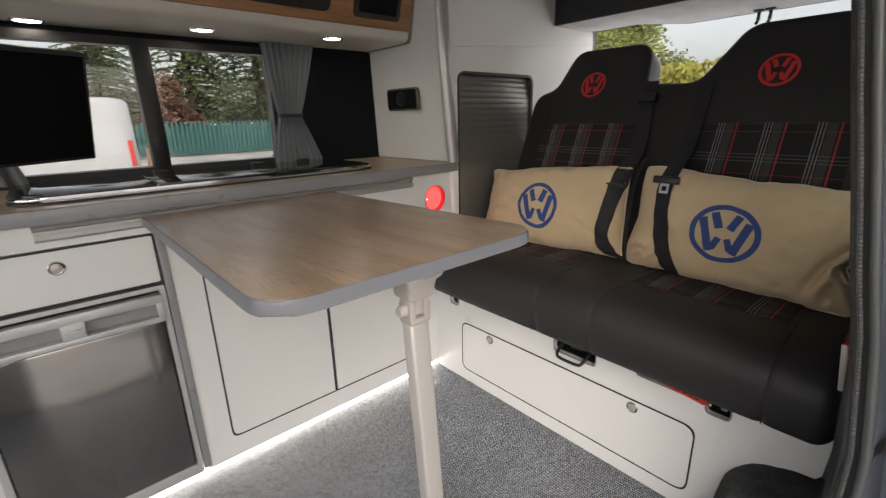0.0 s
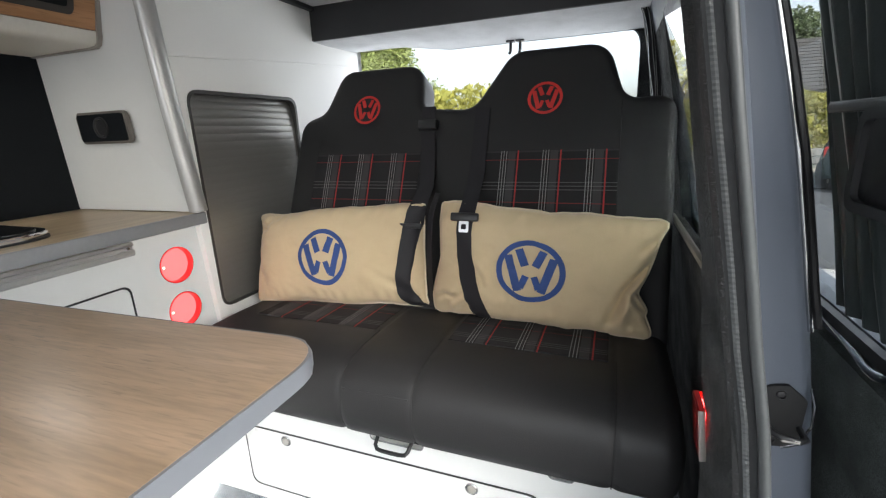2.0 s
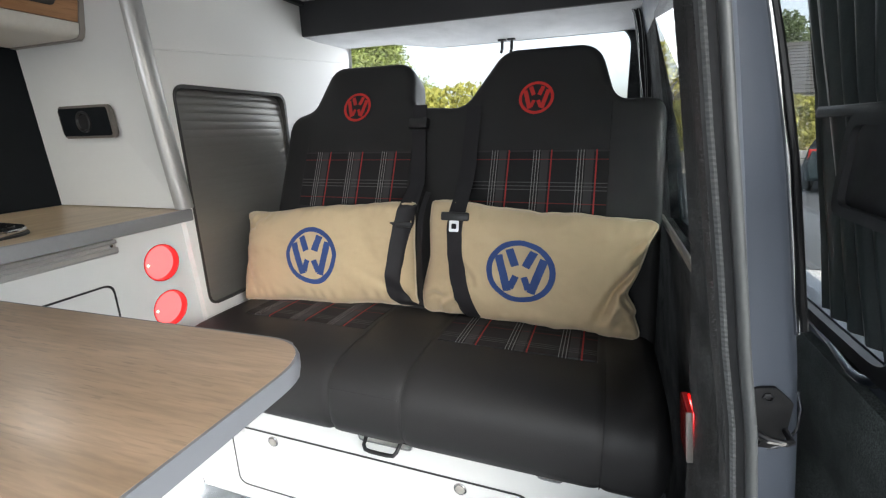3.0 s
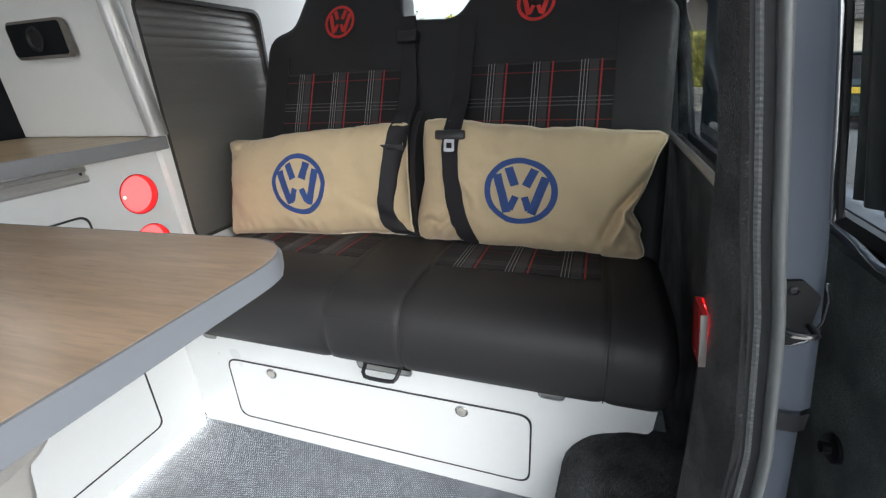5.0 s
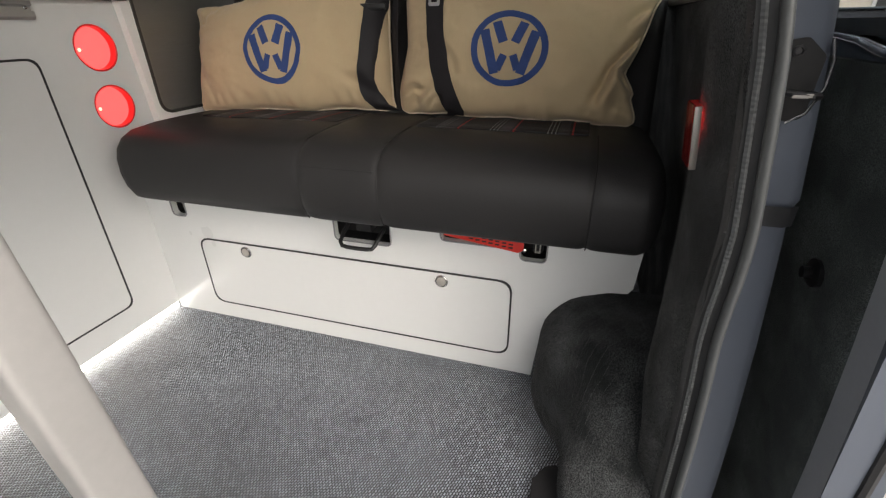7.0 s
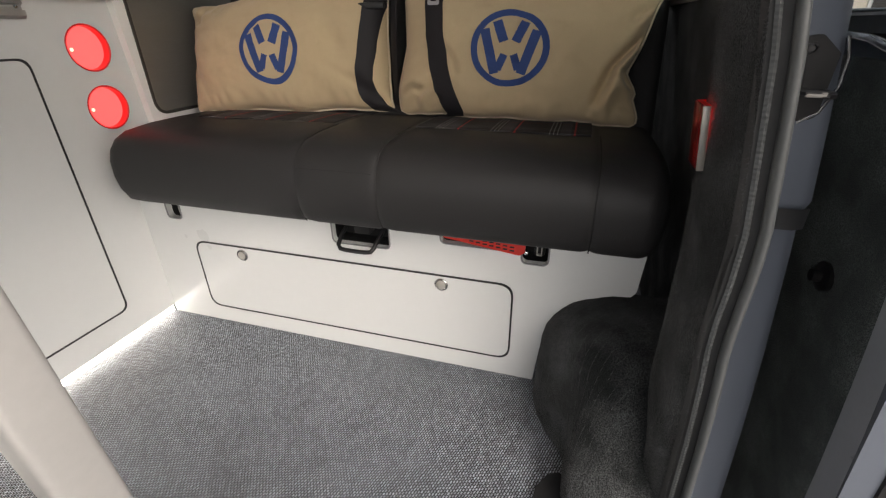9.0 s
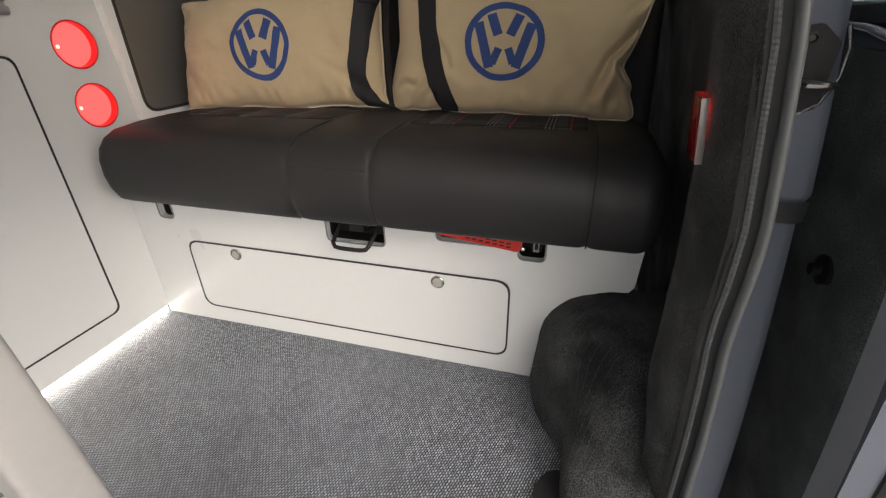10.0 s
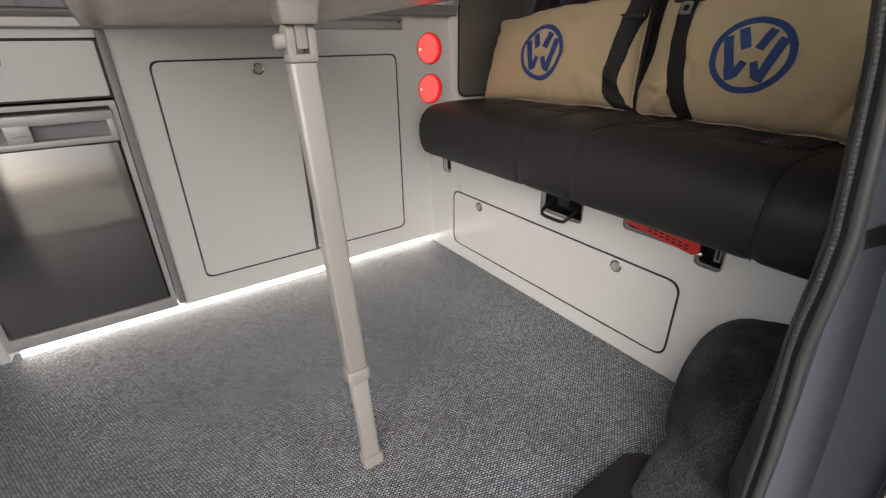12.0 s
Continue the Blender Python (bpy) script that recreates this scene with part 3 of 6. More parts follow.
# ---- kitchen ----
kitchen = empty("kitchen_unit", (0.3, KIT, 0.0), "white kitchen unit with dark-edged doors and a drawer", "kitchen unit")
FX0, FX1 = -0.335, 0.030       # fridge bay
for name, dims in (("face_panel", (FX1 + 0.004, 0.82, KIT, KIT + 0.018, 0.020, 0.745)), ("face_panel", (0.82, 0.92, KIT, KIT + 0.018, 0.020, 0.486)), ("face_panel", (0.82, 0.92, KIT, KIT + 0.018, 0.586, 0.605)),
                   ("face_panel", (0.82, 0.92, KIT, KIT + 0.018, 0.705, 0.745)), ("face_panel", (0.92, 0.962, KIT, KIT + 0.018, 0.020, 0.745)), ("top_rail", (FX0 - 0.02, FX1 + 0.002, KIT, KIT + 0.018, 0.692, 0.745)), ("side_panel", (FX0 - 0.02, FX0, KIT, FAR, 0.0, 0.69)),
                   ("side_panel", (FX1 + 0.004, FX1 + 0.022, KIT + 0.018, FAR, 0.0, 0.745)), ("side_panel", (0.944, 0.962, KIT + 0.018, FAR, 0.0, 0.745)), ("plinth", (FX0, 0.944, KIT + 0.03, KIT + 0.045, 0.0, 0.05))):
    part(name, cube(*dims), WHITE, kitchen, smooth=0)
part("corner_trim", cube(FX1 - 0.006, FX1 + 0.012, KIT - 0.004, KIT + 0.01, 0.03, 0.72, 0.002), EDGE, kitchen, "grey edging strip beside the fridge")


def knob(parent, at, axis):
    bm = bmesh.new()
    lathe(bm, at, axis, [(0.0145, -0.001), (0.0145, 0.002), (0.0125, 0.0035), (0.0118, 0.003)], 24)
    k = part("knob", bm, STEEL, parent, "brushed metal push-button catch")
    bm = bmesh.new()
    lathe(bm, at, axis, [(0.0100, 0.002), (0.0100, 0.0042), (0.0085, 0.0052), (0.0, 0.0054)], 20)
    part("button", bm, SATINNICKEL, k)


def inset(parent, name, outline, gap, place, out, label):
    """A flush door leaf with a dark edge trim line round it."""
    cx = sum(a for a, b in outline) / len(outline)
    cz = sum(b for a, b in outline) / len(outline)
    w = max(abs(a - cx) for a, b in outline)
    h = max(abs(b - cz) for a, b in outline)
    inner = [(cx + (a - cx) * (1 - gap / w), cz + (b - cz) * (1 - gap / h)) for a, b in outline]
    leaf = part(name, prism(bmesh.new(), inner, place, Vector(out) * 0.0016), WHITE, parent, label)
    part("gasket", ringed(bmesh.new(), outline, inner, place, Vector(out) * 0.0024), DARKLINE, leaf, "black edge trim")
    return leaf


DX0, DX1, DZ0, DZ1, MID = 0.105, 0.748, 0.083, 0.644, 0.426
for c in ([(DX0, DZ0, 0.022), (MID, DZ0, 0.001), (MID, DZ1, 0.001), (DX0, DZ1, 0.022)], [(MID + 0.0015, DZ0, 0.001), (DX1, DZ0, 0.022), (DX1, DZ1, 0.022), (MID + 0.0015, DZ1, 0.001)]):
    leaf = inset(kitchen, "door", rounded(c), 0.004, on_y(KIT - 0.0002), (0, -1, 0), "white cupboard door")
    knob(leaf, (MID + (-0.083 if c[0][0] < 0.2 else 0.038), KIT - 0.0018, DZ1 - 0.026), (0, -1, 0))
drawer = inset(kitchen, "drawer_front", rounded([(FX0 - 0.01, 0.572, 0.004), (FX1 - 0.008, 0.572, 0.004), (FX1 - 0.008, 0.690, 0.004), (FX0 - 0.01, 0.690, 0.004)]), 0.004, on_y(KIT - 0.0002), (0, -1, 0), "white drawer front")
part("drawer_box", cube(FX0, FX1 - 0.01, KIT, KIT + 0.35, 0.575, 0.688), WHITE, drawer)
knob(drawer, (-0.155, KIT - 0.0018, 0.650), (0, -1, 0))

rail = bmesh.new()
sec = [(0.0, 0.708), (-0.008, 0.708), (-0.013, 0.713), (-0.013, 0.722), (-0.006, 0.722), (-0.006, 0.729), (-0.013, 0.733), (-0.010, 0.739), (0.0, 0.740)]
skin(rail, [[rail.verts.new((x, KIT + a, b)) for a, b in sec] for x in (-0.175, 0.768)])
tr = empty("table_rail", (0.3, KIT, 0.7), "aluminium rail along the kitchen front that carries the table", "rail")
part("profile", rail, ALUPAINT, tr)
bm = bmesh.new()
lathe(bm, (0.755, KIT - 0.0125, 0.7275), (0, -1, 0), [(0.003, -0.002), (0.003, 0.0008), (0.0015, 0.0012)], 10)
part("screw", bm, STEEL, tr)

# glowing strip under the plinth
thing("led_strip", cube(-0.315, BENCH - 0.002, KIT + 0.004, KIT + 0.012, 0.001, 0.019, 0.001), LED, "lit white light strip along the foot of the kitchen", "light strip")

# red courtesy lamps, sunk into the panel
REDWALL = mat("red_translucent_wall", (0.75, 0.03, 0.03), 0.35, var=0.05)


def red_lamp(cx, cz, r):
    tile = []
    hole = []
    for k in range(48):
        a = 2 * math.pi * k / 48
        m_ = max(abs(math.cos(a)), abs(math.sin(a)))
        tile.append((cx + 0.05 * math.cos(a) / m_, cz + 0.05 * math.sin(a) / m_))
        hole.append((cx + r * math.cos(a), cz + r * math.sin(a)))
    tile = [(min(0.92, max(0.82, a)), b) for a, b in tile]
    part("lamp_cutout", ringed(bmesh.new(), tile, hole, on_y(KIT), (0, 0.018, 0)), WHITE, kitchen, smooth=30)
    at = Vector((cx, KIT, cz))
    lamp = empty("courtesy_lamp", at, "lit round red courtesy lamp sunk in the kitchen panel", "lamp", "red courtesy lamps")
    bm = bmesh.new()
    lathe(bm, at, (0, -1, 0), [(r - 0.0025, -0.0175), (r + 0.0015, -0.0172), (r + 0.0015, 0.0012), (r - 0.0005, 0.0018), (r - 0.002, 0.0004), (r - 0.0025, -0.017)], 48)
    part("bezel", bm, REDWALL, lamp, "dark red rim")
    bm = bmesh.new()
    lathe(bm, at, (0, -1, 0), [(r - 0.002, -0.0175), (r - 0.002, -0.015), (r * 0.6, -0.014), (0.0, -0.0135)], 40)
    part("lens", bm, REDLAMP, lamp, "red lens")
    bm = bmesh.new()
    lathe(bm, at + Vector((-0.026, 0.0145, -0.002)), (0, -1, 0), [(0.0036, -0.001), (0.0036, 0.0012), (0.002, 0.002), (0, 0.0022)], 12)
    part("diode", bm, WARMDOT, lamp, "bright diode")


red_lamp(0.870, 0.655, 0.0445)
red_lamp(0.870, 0.536, 0.0445)

# fridge
fr = empty("fridge", (-0.15, KIT, 0.02), "compact fridge with a dark metallic door and silver frame", "fridge")
part("cabinet", cube(FX0 + 0.004, FX1 - 0.010, KIT + 0.012, FAR - 0.03, 0.025, 0.566), BLACK, fr)
part("surround", ringed(bmesh.new(), rrect(FX0, FX1 - 0.008, 0.024, 0.566, 0.004), rrect(FX0 + 0.014, FX1 - 0.020, 0.056, 0.556, 0.004), on_y(KIT - 0.004), (0, 0.02, 0)), SILVER, fr)
part("door_panel", cube(FX0 + 0.018, FX1 - 0.024, KIT - 0.010, KIT + 0.008, 0.060, 0.478, 0.003), FRIDGE, fr, "dark reflective door panel")
top = bmesh.new()
box(top, FX0 + 0.014, FX1 - 0.018, KIT - 0.016, KIT + 0.008, 0.480, 0.494, 0.003)
box(top, FX0 + 0.014, FX1 - 0.018, KIT - 0.016, KIT + 0.008, 0.526, 0.548, 0.003)
for x0, x1 in ((FX0 + 0.014, FX0 + 0.030), (-0.178, -0.136), (FX1 - 0.034, FX1 - 0.018)):
    box(top, x0, x1, KIT - 0.0158, KIT + 0.008, 0.490, 0.530, 0.002)
part("handle_bar", top, SILVER, fr, "silver handle strip with two finger recesses")
part("recess", cube(FX0 + 0.02, FX1 - 0.024, KIT + 0.004, KIT + 0.009, 0.490, 0.530), EDGE, fr)
part("lock_slide", cube(-0.170, -0.144, KIT - 0.020, KIT - 0.014, 0.507, 0.514, 0.001), SILVER, fr)
part("vent_strip", cube(FX0 + 0.016, FX1 - 0.020, KIT - 0.006, KIT + 0.01, 0.028, 0.052, 0.002), SILVER, fr)

# worktop with grey edging
wt = empty("worktop", (0.3, 1.42, 0.745), "oak-effect kitchen worktop with grey rounded edging", "worktop")
part("board", cube(-0.36, 0.952, 1.203, FAR - 0.002, 0.747, 0.7745), OAKTOP, wt)
part("edging", cube(-0.36, 0.958, 1.192, 1.203, 0.745, 0.7755, 0.004), EDGE, wt, "grey edging strip")

# combined sink and hob under dark glass lids
sk = empty("sink_and_hob", (0.23, 1.44, 0.775), "steel sink and hob unit with black glass lids", "hob")
part("tray", prism(bmesh.new(), rrect(-0.205, 0.668, 1.262, 1.580, 0.07, 8), on_z(0.7795), (0, 0, 0.010), 0.004, 3), CHROME, sk, "polished steel rim")
# black band set below the steel rim in place of its shadow line
part("gasket", prism(bmesh.new(), rrect(-0.207, 0.670, 1.260, 1.582, 0.07, 8), on_z(0.7750), (0, 0, 0.0044)), RUBBER, sk, "black band for the shadow line under the rim")
part("sink_lid", prism(bmesh.new(), rounded([(-0.190, 1.276, 0.055), (0.060, 1.276, 0.004), (0.060, 1.566, 0.004), (-0.188, 1.566, 0.055)]), on_z(0.7898), (0, 0, 0.004), 0.0012), HOBGLASS, sk)
part("hob_lid", prism(bmesh.new(), rounded([(0.066, 1.276, 0.004), (0.652, 1.276, 0.055), (0.650, 1.566, 0.055), (0.066, 1.566, 0.004)]), on_z(0.7898), (0, 0, 0.004), 0.0012), HOBGLASS, sk)
for x in (0.12, 0.40, 0.56):
    part("hinge", cube(x - 0.02, x + 0.02, 1.568, 1.590, 0.7898, 0.799, 0.003), BLACK, sk)

# black back panel, socket plate
thing("back_panel", cube(0.530, 0.926, FAR - 0.012, FAR - 0.0005, 0.776, 1.30), DARKPANEL, "dark vinyl panel beside the kitchen window", "panel", kind="structure")
so = empty("socket_plate", (0.92, 1.44, 1.0), "black double socket plate with a round outlet on the white panel", "socket")


def on_end(y, z):
    f = (z - 0.777) / (TOP - 0.777)
    return Vector((lerp(lerp(0.940, 0.925, (y - 1.21) / 0.44), lerp(0.900, 0.905, (y - 1.21) / 0.44), f), y, z))


part("plate", prism(bmesh.new(), rrect(1.348, 1.532, 0.955, 1.034, 0.012), lambda y, z: on_end(y, z) + Vector((-0.001, 0, 0)), (-0.012, 0, 0), 0.004), mat("taupe_socket_frame", (0.14, 0.125, 0.11), 0.45, var=0.1), so, "taupe frame")
part("well", prism(bmesh.new(), rrect(1.355, 1.525, 0.961, 1.028, 0.007), lambda y, z: on_end(y, z) + Vector((-0.0135, 0, 0)), (-0.002, 0, 0)), DARKPANEL, so)
bm = bmesh.new()
lathe(bm, on_end(1.44, 0.995) + Vector((-0.0155, 0, 0)), (-1, 0, 0), [(0.026, 0), (0.026, 0.004), (0.022, 0.005), (0.019, 0.001), (0, 0.001)], 24)
part("outlet", bm, BLACK, so)

# overhead locker
oh = empty("overhead_locker", (0.2, 1.5, 1.2), "oak-fronted overhead locker with a cream lower lip", "locker")
rows, wrows = [], []
lip = bmesh.new()
woodf = bmesh.new()
for k in range(25):
    f = k / 24
    x = lerp(-0.75, 0.900, f)
    bow = 0.035 * max(0, 1 - (x + 0.75) / 0.9) ** 2
    y0 = 1.378 + bow
    sec = [(FAR - 0.004, 1.180), (y0 + 0.035, 1.180), (y0 + 0.012, 1.182), (y0 + 0.002, 1.188), (y0 - 0.002, 1.198), (y0 - 0.005, 1.212), (y0 + 0.004, 1.213), (FAR - 0.004, 1.220)]
    rows.append([lip.verts.new((x, a, b)) for a, b in sec])
    sec = [(y0 - 0.004, 1.214), (y0 - 0.056, TOP - 0.001), (y0 - 0.036, TOP - 0.001), (y0 + 0.014, 1.216)]
    wrows.append([woodf.verts.new((x, a, b)) for a, b in sec])
skin(lip, rows)
skin(woodf, wrows)
CREAM = mat("cream_moulding", (0.66, 0.63, 0.57), 0.45, var=0.04, bump=0.04)
part("lower_lip", lip, CREAM, oh, "cream moulded lower lip")
part("wooden_front", woodf, OAKDOOR, oh, "oak-effect front")
part("end_cap", prism(bmesh.new(), rounded([(FAR - 0.004, 1.177, 0.001), (1.384, 1.177, 0.014), (1.371, 1.200, 0.010), (1.369, 1.214, 0.004), (1.316, TOP - 0.002, 0.002), (FAR - 0.004, TOP - 0.002, 0.001)]), on_x(0.9005), (0.011, 0, 0), 0.003, 2), TAUPE, oh, "taupe rounded edging")


def on_front(x, z):
    return Vector((x, 1.374 - (z - 1.214) * 0.33 - 0.001, z))


part("hatch", prism(bmesh.new(), rrect(-0.40, 0.600, 1.238, TOP - 0.006, 0.025), on_front, (0, -0.004, -0.001), 0.001), BLACK, oh, "dark hatch opening")
vent = part("air_vent", prism(bmesh.new(), rrect(0.680, 0.850, 1.236, TOP - 0.020, 0.012), on_front, (0, -0.008, -0.002), 0.003), mat("brown_black_frame", (0.045, 0.038, 0.033), 0.45, var=0.1), oh, "dark framed control panel")
part("inlay", prism(bmesh.new(), rrect(0.694, 0.836, 1.250, TOP - 0.034, 0.006), lambda x, z: on_front(x, z) + Vector((0, -0.0085, -0.002)), (0, -0.001, 0)), DARKPANEL, vent)
for x, y in ((-0.09, 1.60), (0.275, 1.505), (0.640, 1.435)):
    sp = empty("spot_lamp", (x, y, 1.19), "small round lit recessed spot lamp under the locker", "lamp", "locker spots")
    bm = bmesh.new()
    lathe(bm, (x, y, 1.181), (0, 0, -1), [(0.034, 0), (0.034, 0.003), (0.029, 0.006), (0.027, 0.004)], 28)
    part("bezel", bm, CHROME, sp)
    bm = bmesh.new()
    lathe(bm, (x, y, 1.181), (0, 0, -1), [(0.0265, 0.0), (0.0262, 0.0045), (0.0, 0.0055)], 24)
    part("lens", bm, SPOT, sp)

# television on its arm
tv = empty("television", (-0.16, 1.34, 0.85), "black flat television on a folding arm", "television")
mtv = Matrix.Translation((-0.027, 1.316, 0.966)) @ pose(0, 0, 0, 13, -1, 29)
part("case", cube(-0.40, 0, 0, 0.03, -0.112, 0.112, 0.004, 2, mtv), BLACK, tv)
part("screen", cube(-0.392, -0.008, -0.002, 0.001, -0.104, 0.104, 0, 2, mtv), mat("dark_screen", (0.003, 0.003, 0.0035), 0.55, var=0.05, bump=0, spec=0.12), tv, "black screen")
part("arm", tube(bmesh.new(), [mtv @ Vector((-0.2, 0.03, 0)), mtv @ Vector((-0.22, 0.14, 0)), Vector((-0.42, FAR - 0.01, 0.97))], 0.014, 8), BLACK, tv)


def drape(x0, x1, y, z0, z1, tie, waist, folds, depth, lean=0.0):
    """A gathered curtain, nipped in at its tie; returns the grid."""
    grid = []
    for i in range(25):
        f = i / 24
        z = lerp(z1, z0, f)
        g = abs(f - tie) / (tie if f < tie else 1 - tie)
        w = lerp(waist, 1.0, min(1, g) ** 0.8)
        row = []
        for j in range(folds * 8 + 1):
            u = j / (folds * 8)
            xx = lerp(x0, x1, 0.5 + (u - 0.5) * w + lean * (1 - min(1, g)))
            dy = depth * (0.55 + 0.45 * w) * math.sin(2 * math.pi * folds * u + 0.7 * math.sin(3 * f + 5 * u)) + 0.3 * depth * noise.noise((u * 6, f * 3, x0 * 7))
            row.append(Vector((xx, y + dy, z)))
        grid.append(row)
    return grid


cu = empty("curtain", (0.56, FAR - 0.04, 0.78), "grey curtain gathered with a black tie beside the kitchen window", "curtain", "window curtains")
part("cloth", sheet(bmesh.new(), drape(0.470, 0.660, FAR - 0.045, 0.7765, 1.195, 0.60, 0.40, 9, 0.006, -0.10), (0, 0.003, 0)), CURTAIN, cu, smooth=80)
part("tie", prism(bmesh.new(), rounded([(0.504, FAR - 0.062, 0.01), (0.588, FAR - 0.062, 0.01), (0.588, FAR - 0.028, 0.01), (0.504, FAR - 0.028, 0.01)]), on_z(0.940), (0, 0, 0.012), 0.003), BLACK, cu)
cu2 = empty("curtain", (-0.43, FAR - 0.04, 0.78), "grey curtain at the front end of the kitchen window", "curtain", "window curtains")
part("cloth", sheet(bmesh.new(), drape(-0.42, -0.170, FAR - 0.035, 0.785, 1.2, 0.62, 0.6, 7, 0.010), (0, 0.003, 0)), CURTAIN, cu2, smooth=80)


# ---- rear bench ----
bench = empty("rear_bench", (1.0, 0.62, 0.0), "anthracite bench seat with tartan inserts on a white drawer base", "bench seat")
SEAT_L, SEAT_R = 1.158, 0.078


def seat_section(e):
    """Cushion outline in x and z, drawn in by e at its ends."""
    return [(0.800 + e, 0.352 + e), (0.783 + e, 0.362 + e), (0.772 + e, 0.385 + e), (0.768 + e, 0.415), (0.770 + e, 0.445), (0.778 + e, 0.468 - 0.5 * e), (0.794 + e, 0.487 - e), (0.820 + e, 0.498 - e), (0.88, 0.503 - e),
            (0.96, 0.503 - e), (1.05, 0.500 - e), (1.13, 0.494 - e), (1.20, 0.48 - e), (1.20, 0.352 + e)]


cushion = bmesh.new()
rows = []
N = 260
for k in range(N + 1):
    f = k / N
    y = lerp(SEAT_R, SEAT_L, f)
    d = min(y - SEAT_R, SEAT_L - y)
    e = 0.034 * (1 - math.sqrt(max(0, 1 - (1 - min(1, d / 0.034)) ** 2))) if d < 0.034 else 0
    for s in (0.185, 0.543, 0.702):
        e += 0.0032 * math.exp(-abs((y - s) / 0.0065) ** 1.3)
    puff = 0.006 * math.sin(math.pi * (y - SEAT_R) / (SEAT_L - SEAT_R)) ** 0.5 + 0.002 * noise.noise((y * 5, 0.3, 1.1))
    rows.append([cushion.verts.new((a - 0.3 * puff, y, b + (puff if b > 0.46 else 0))) for a, b in seat_section(e)])
skin(cushion, rows)
part("seat_cushion", cushion, LEATHER, bench, smooth=60)


def seat_top(x):
    return curve([(0.768, 0.44), (0.778, 0.470), (0.794, 0.490), (0.820, 0.502), (0.88, 0.508), (0.96, 0.508), (1.05, 0.505), (1.13, 0.499), (1.2, 0.485)], x)


for y in (0.185, 0.543, 0.702):
    line = [(0.790, y, 0.356), (0.774, y, 0.385), (0.7695, y, 0.415), (0.7715, y, 0.445), (0.7795, y, 0.470), (0.796, y, 0.491), (0.822, y, 0.5035), (0.88, y, 0.508), (0.95, y, 0.508)]
    part("seam", tube(bmesh.new(), line, 0.0010, 5), SEAM, bench)
part("seam", tube(bmesh.new(), [(0.7742, lerp(0.550, 0.696, k / 6), 0.4640) for k in range(7)], 0.0016, 5), SEAM, bench)
SEATPLAID = tartan("tartan_seat_cloth", 0.205, 0.108, "X")
BACKPLAID = tartan("tartan_back_cloth", 0.205, 0.108, "Z")
for y0, y1 in ((0.200, 0.530), (0.712, 1.060)):
    grid = [[Vector((x, lerp(y0, y1, k / 8), seat_top(x) + 0.0022)) for k in range(9)] for x in (0.949, 0.98, 1.02, 1.06, 1.10, 1.14, 1.18)]
    part("seat_insert", sheet(bmesh.new(), grid, (0, 0, -0.006)), SEATPLAID, bench, "black tartan insert with red and grey threads")


def back_x(z):
    return 1.290 + (z - 0.893) * 0.45


def on_back(y, z):
    return Vector((back_x(z), y, z))


nrm = Vector((-1, 0, 0.45)).normalized()
outline = rounded([(0.078, 0.47, 0.02), (1.150, 0.47, 0.02), (1.158, 1.000, 0.06), (1.075, 1.026, 0.05), (1.026, 1.152, 0.065), (0.752, 1.152, 0.065), (0.736, 1.024, 0.030), (0.585, 1.016, 0.06), (0.488, 1.164, 0.075), (0.238, 1.164, 0.075), (0.192, 1.020, 0.05), (0.074, 1.028, 0.07)], 10)


def soft_slab(bm, outline, place, n, thick, r, steps=5):
    """A slab whose rim is rounded over on both faces."""
    k = len(outline)
    pts = [Vector(p) for p in outline]
    area = sum(pts[i].x * pts[(i + 1) % k].y - pts[(i + 1) % k].x * pts[i].y for i in range(k))
    ins = []
    for i in range(k):
        t = (pts[(i + 1) % k] - pts[i - 1]).normalized()
        ins.append(Vector((-t.y, t.x)) * (1 if area > 0 else -1))
    rows = []
    for a in range(steps + 1):
        g = a / steps * math.pi / 2
        o, h = r * (1 - math.sin(g)), r * (1 - math.cos(g))
        rows.append([bm.verts.new(place(*(pts[i] + ins[i] * o)) - n * h) for i in range(k)])
    for a in range(steps, -1, -1):
        g = a / steps * math.pi / 2
        o, h = r * (1 - math.sin(g)), r * (1 - math.cos(g))
        rows.append([bm.verts.new(place(*(pts[i] + ins[i] * o)) - n * (thick - h)) for i in range(k)])
    return skin(bm, rows)


back = soft_slab(bmesh.new(), outline, on_back, nrm, 0.115, 0.024)
part("backrest", back, LEATHER, bench, "anthracite leatherette backrest with two built-in headrests", smooth=60)
for y0, y1 in ((0.200, 0.548), (0.722, 1.070)):
    grid = [[on_back(lerp(y0, y1, k / 8), z) + nrm * 0.0020 for k in range(9)] for z in (0.52, 0.65, 0.78, 0.896)]
    part("back_insert", sheet(bmesh.new(), grid, nrm * -0.005), BACKPLAID, bench, "black tartan insert with red and grey threads")
    for a, b, c, d in ((y0, 0.896, y1, 0.896), (y0, 0.52, y0, 1.01), (y1, 0.52, y1, 0.94)):
        part("seam", tube(bmesh.new(), [on_back(lerp(a, c, k / 6), lerp(b, d, k / 6)) + nrm * 0.001 for k in range(7)], 0.0013, 5), SEAM, bench)


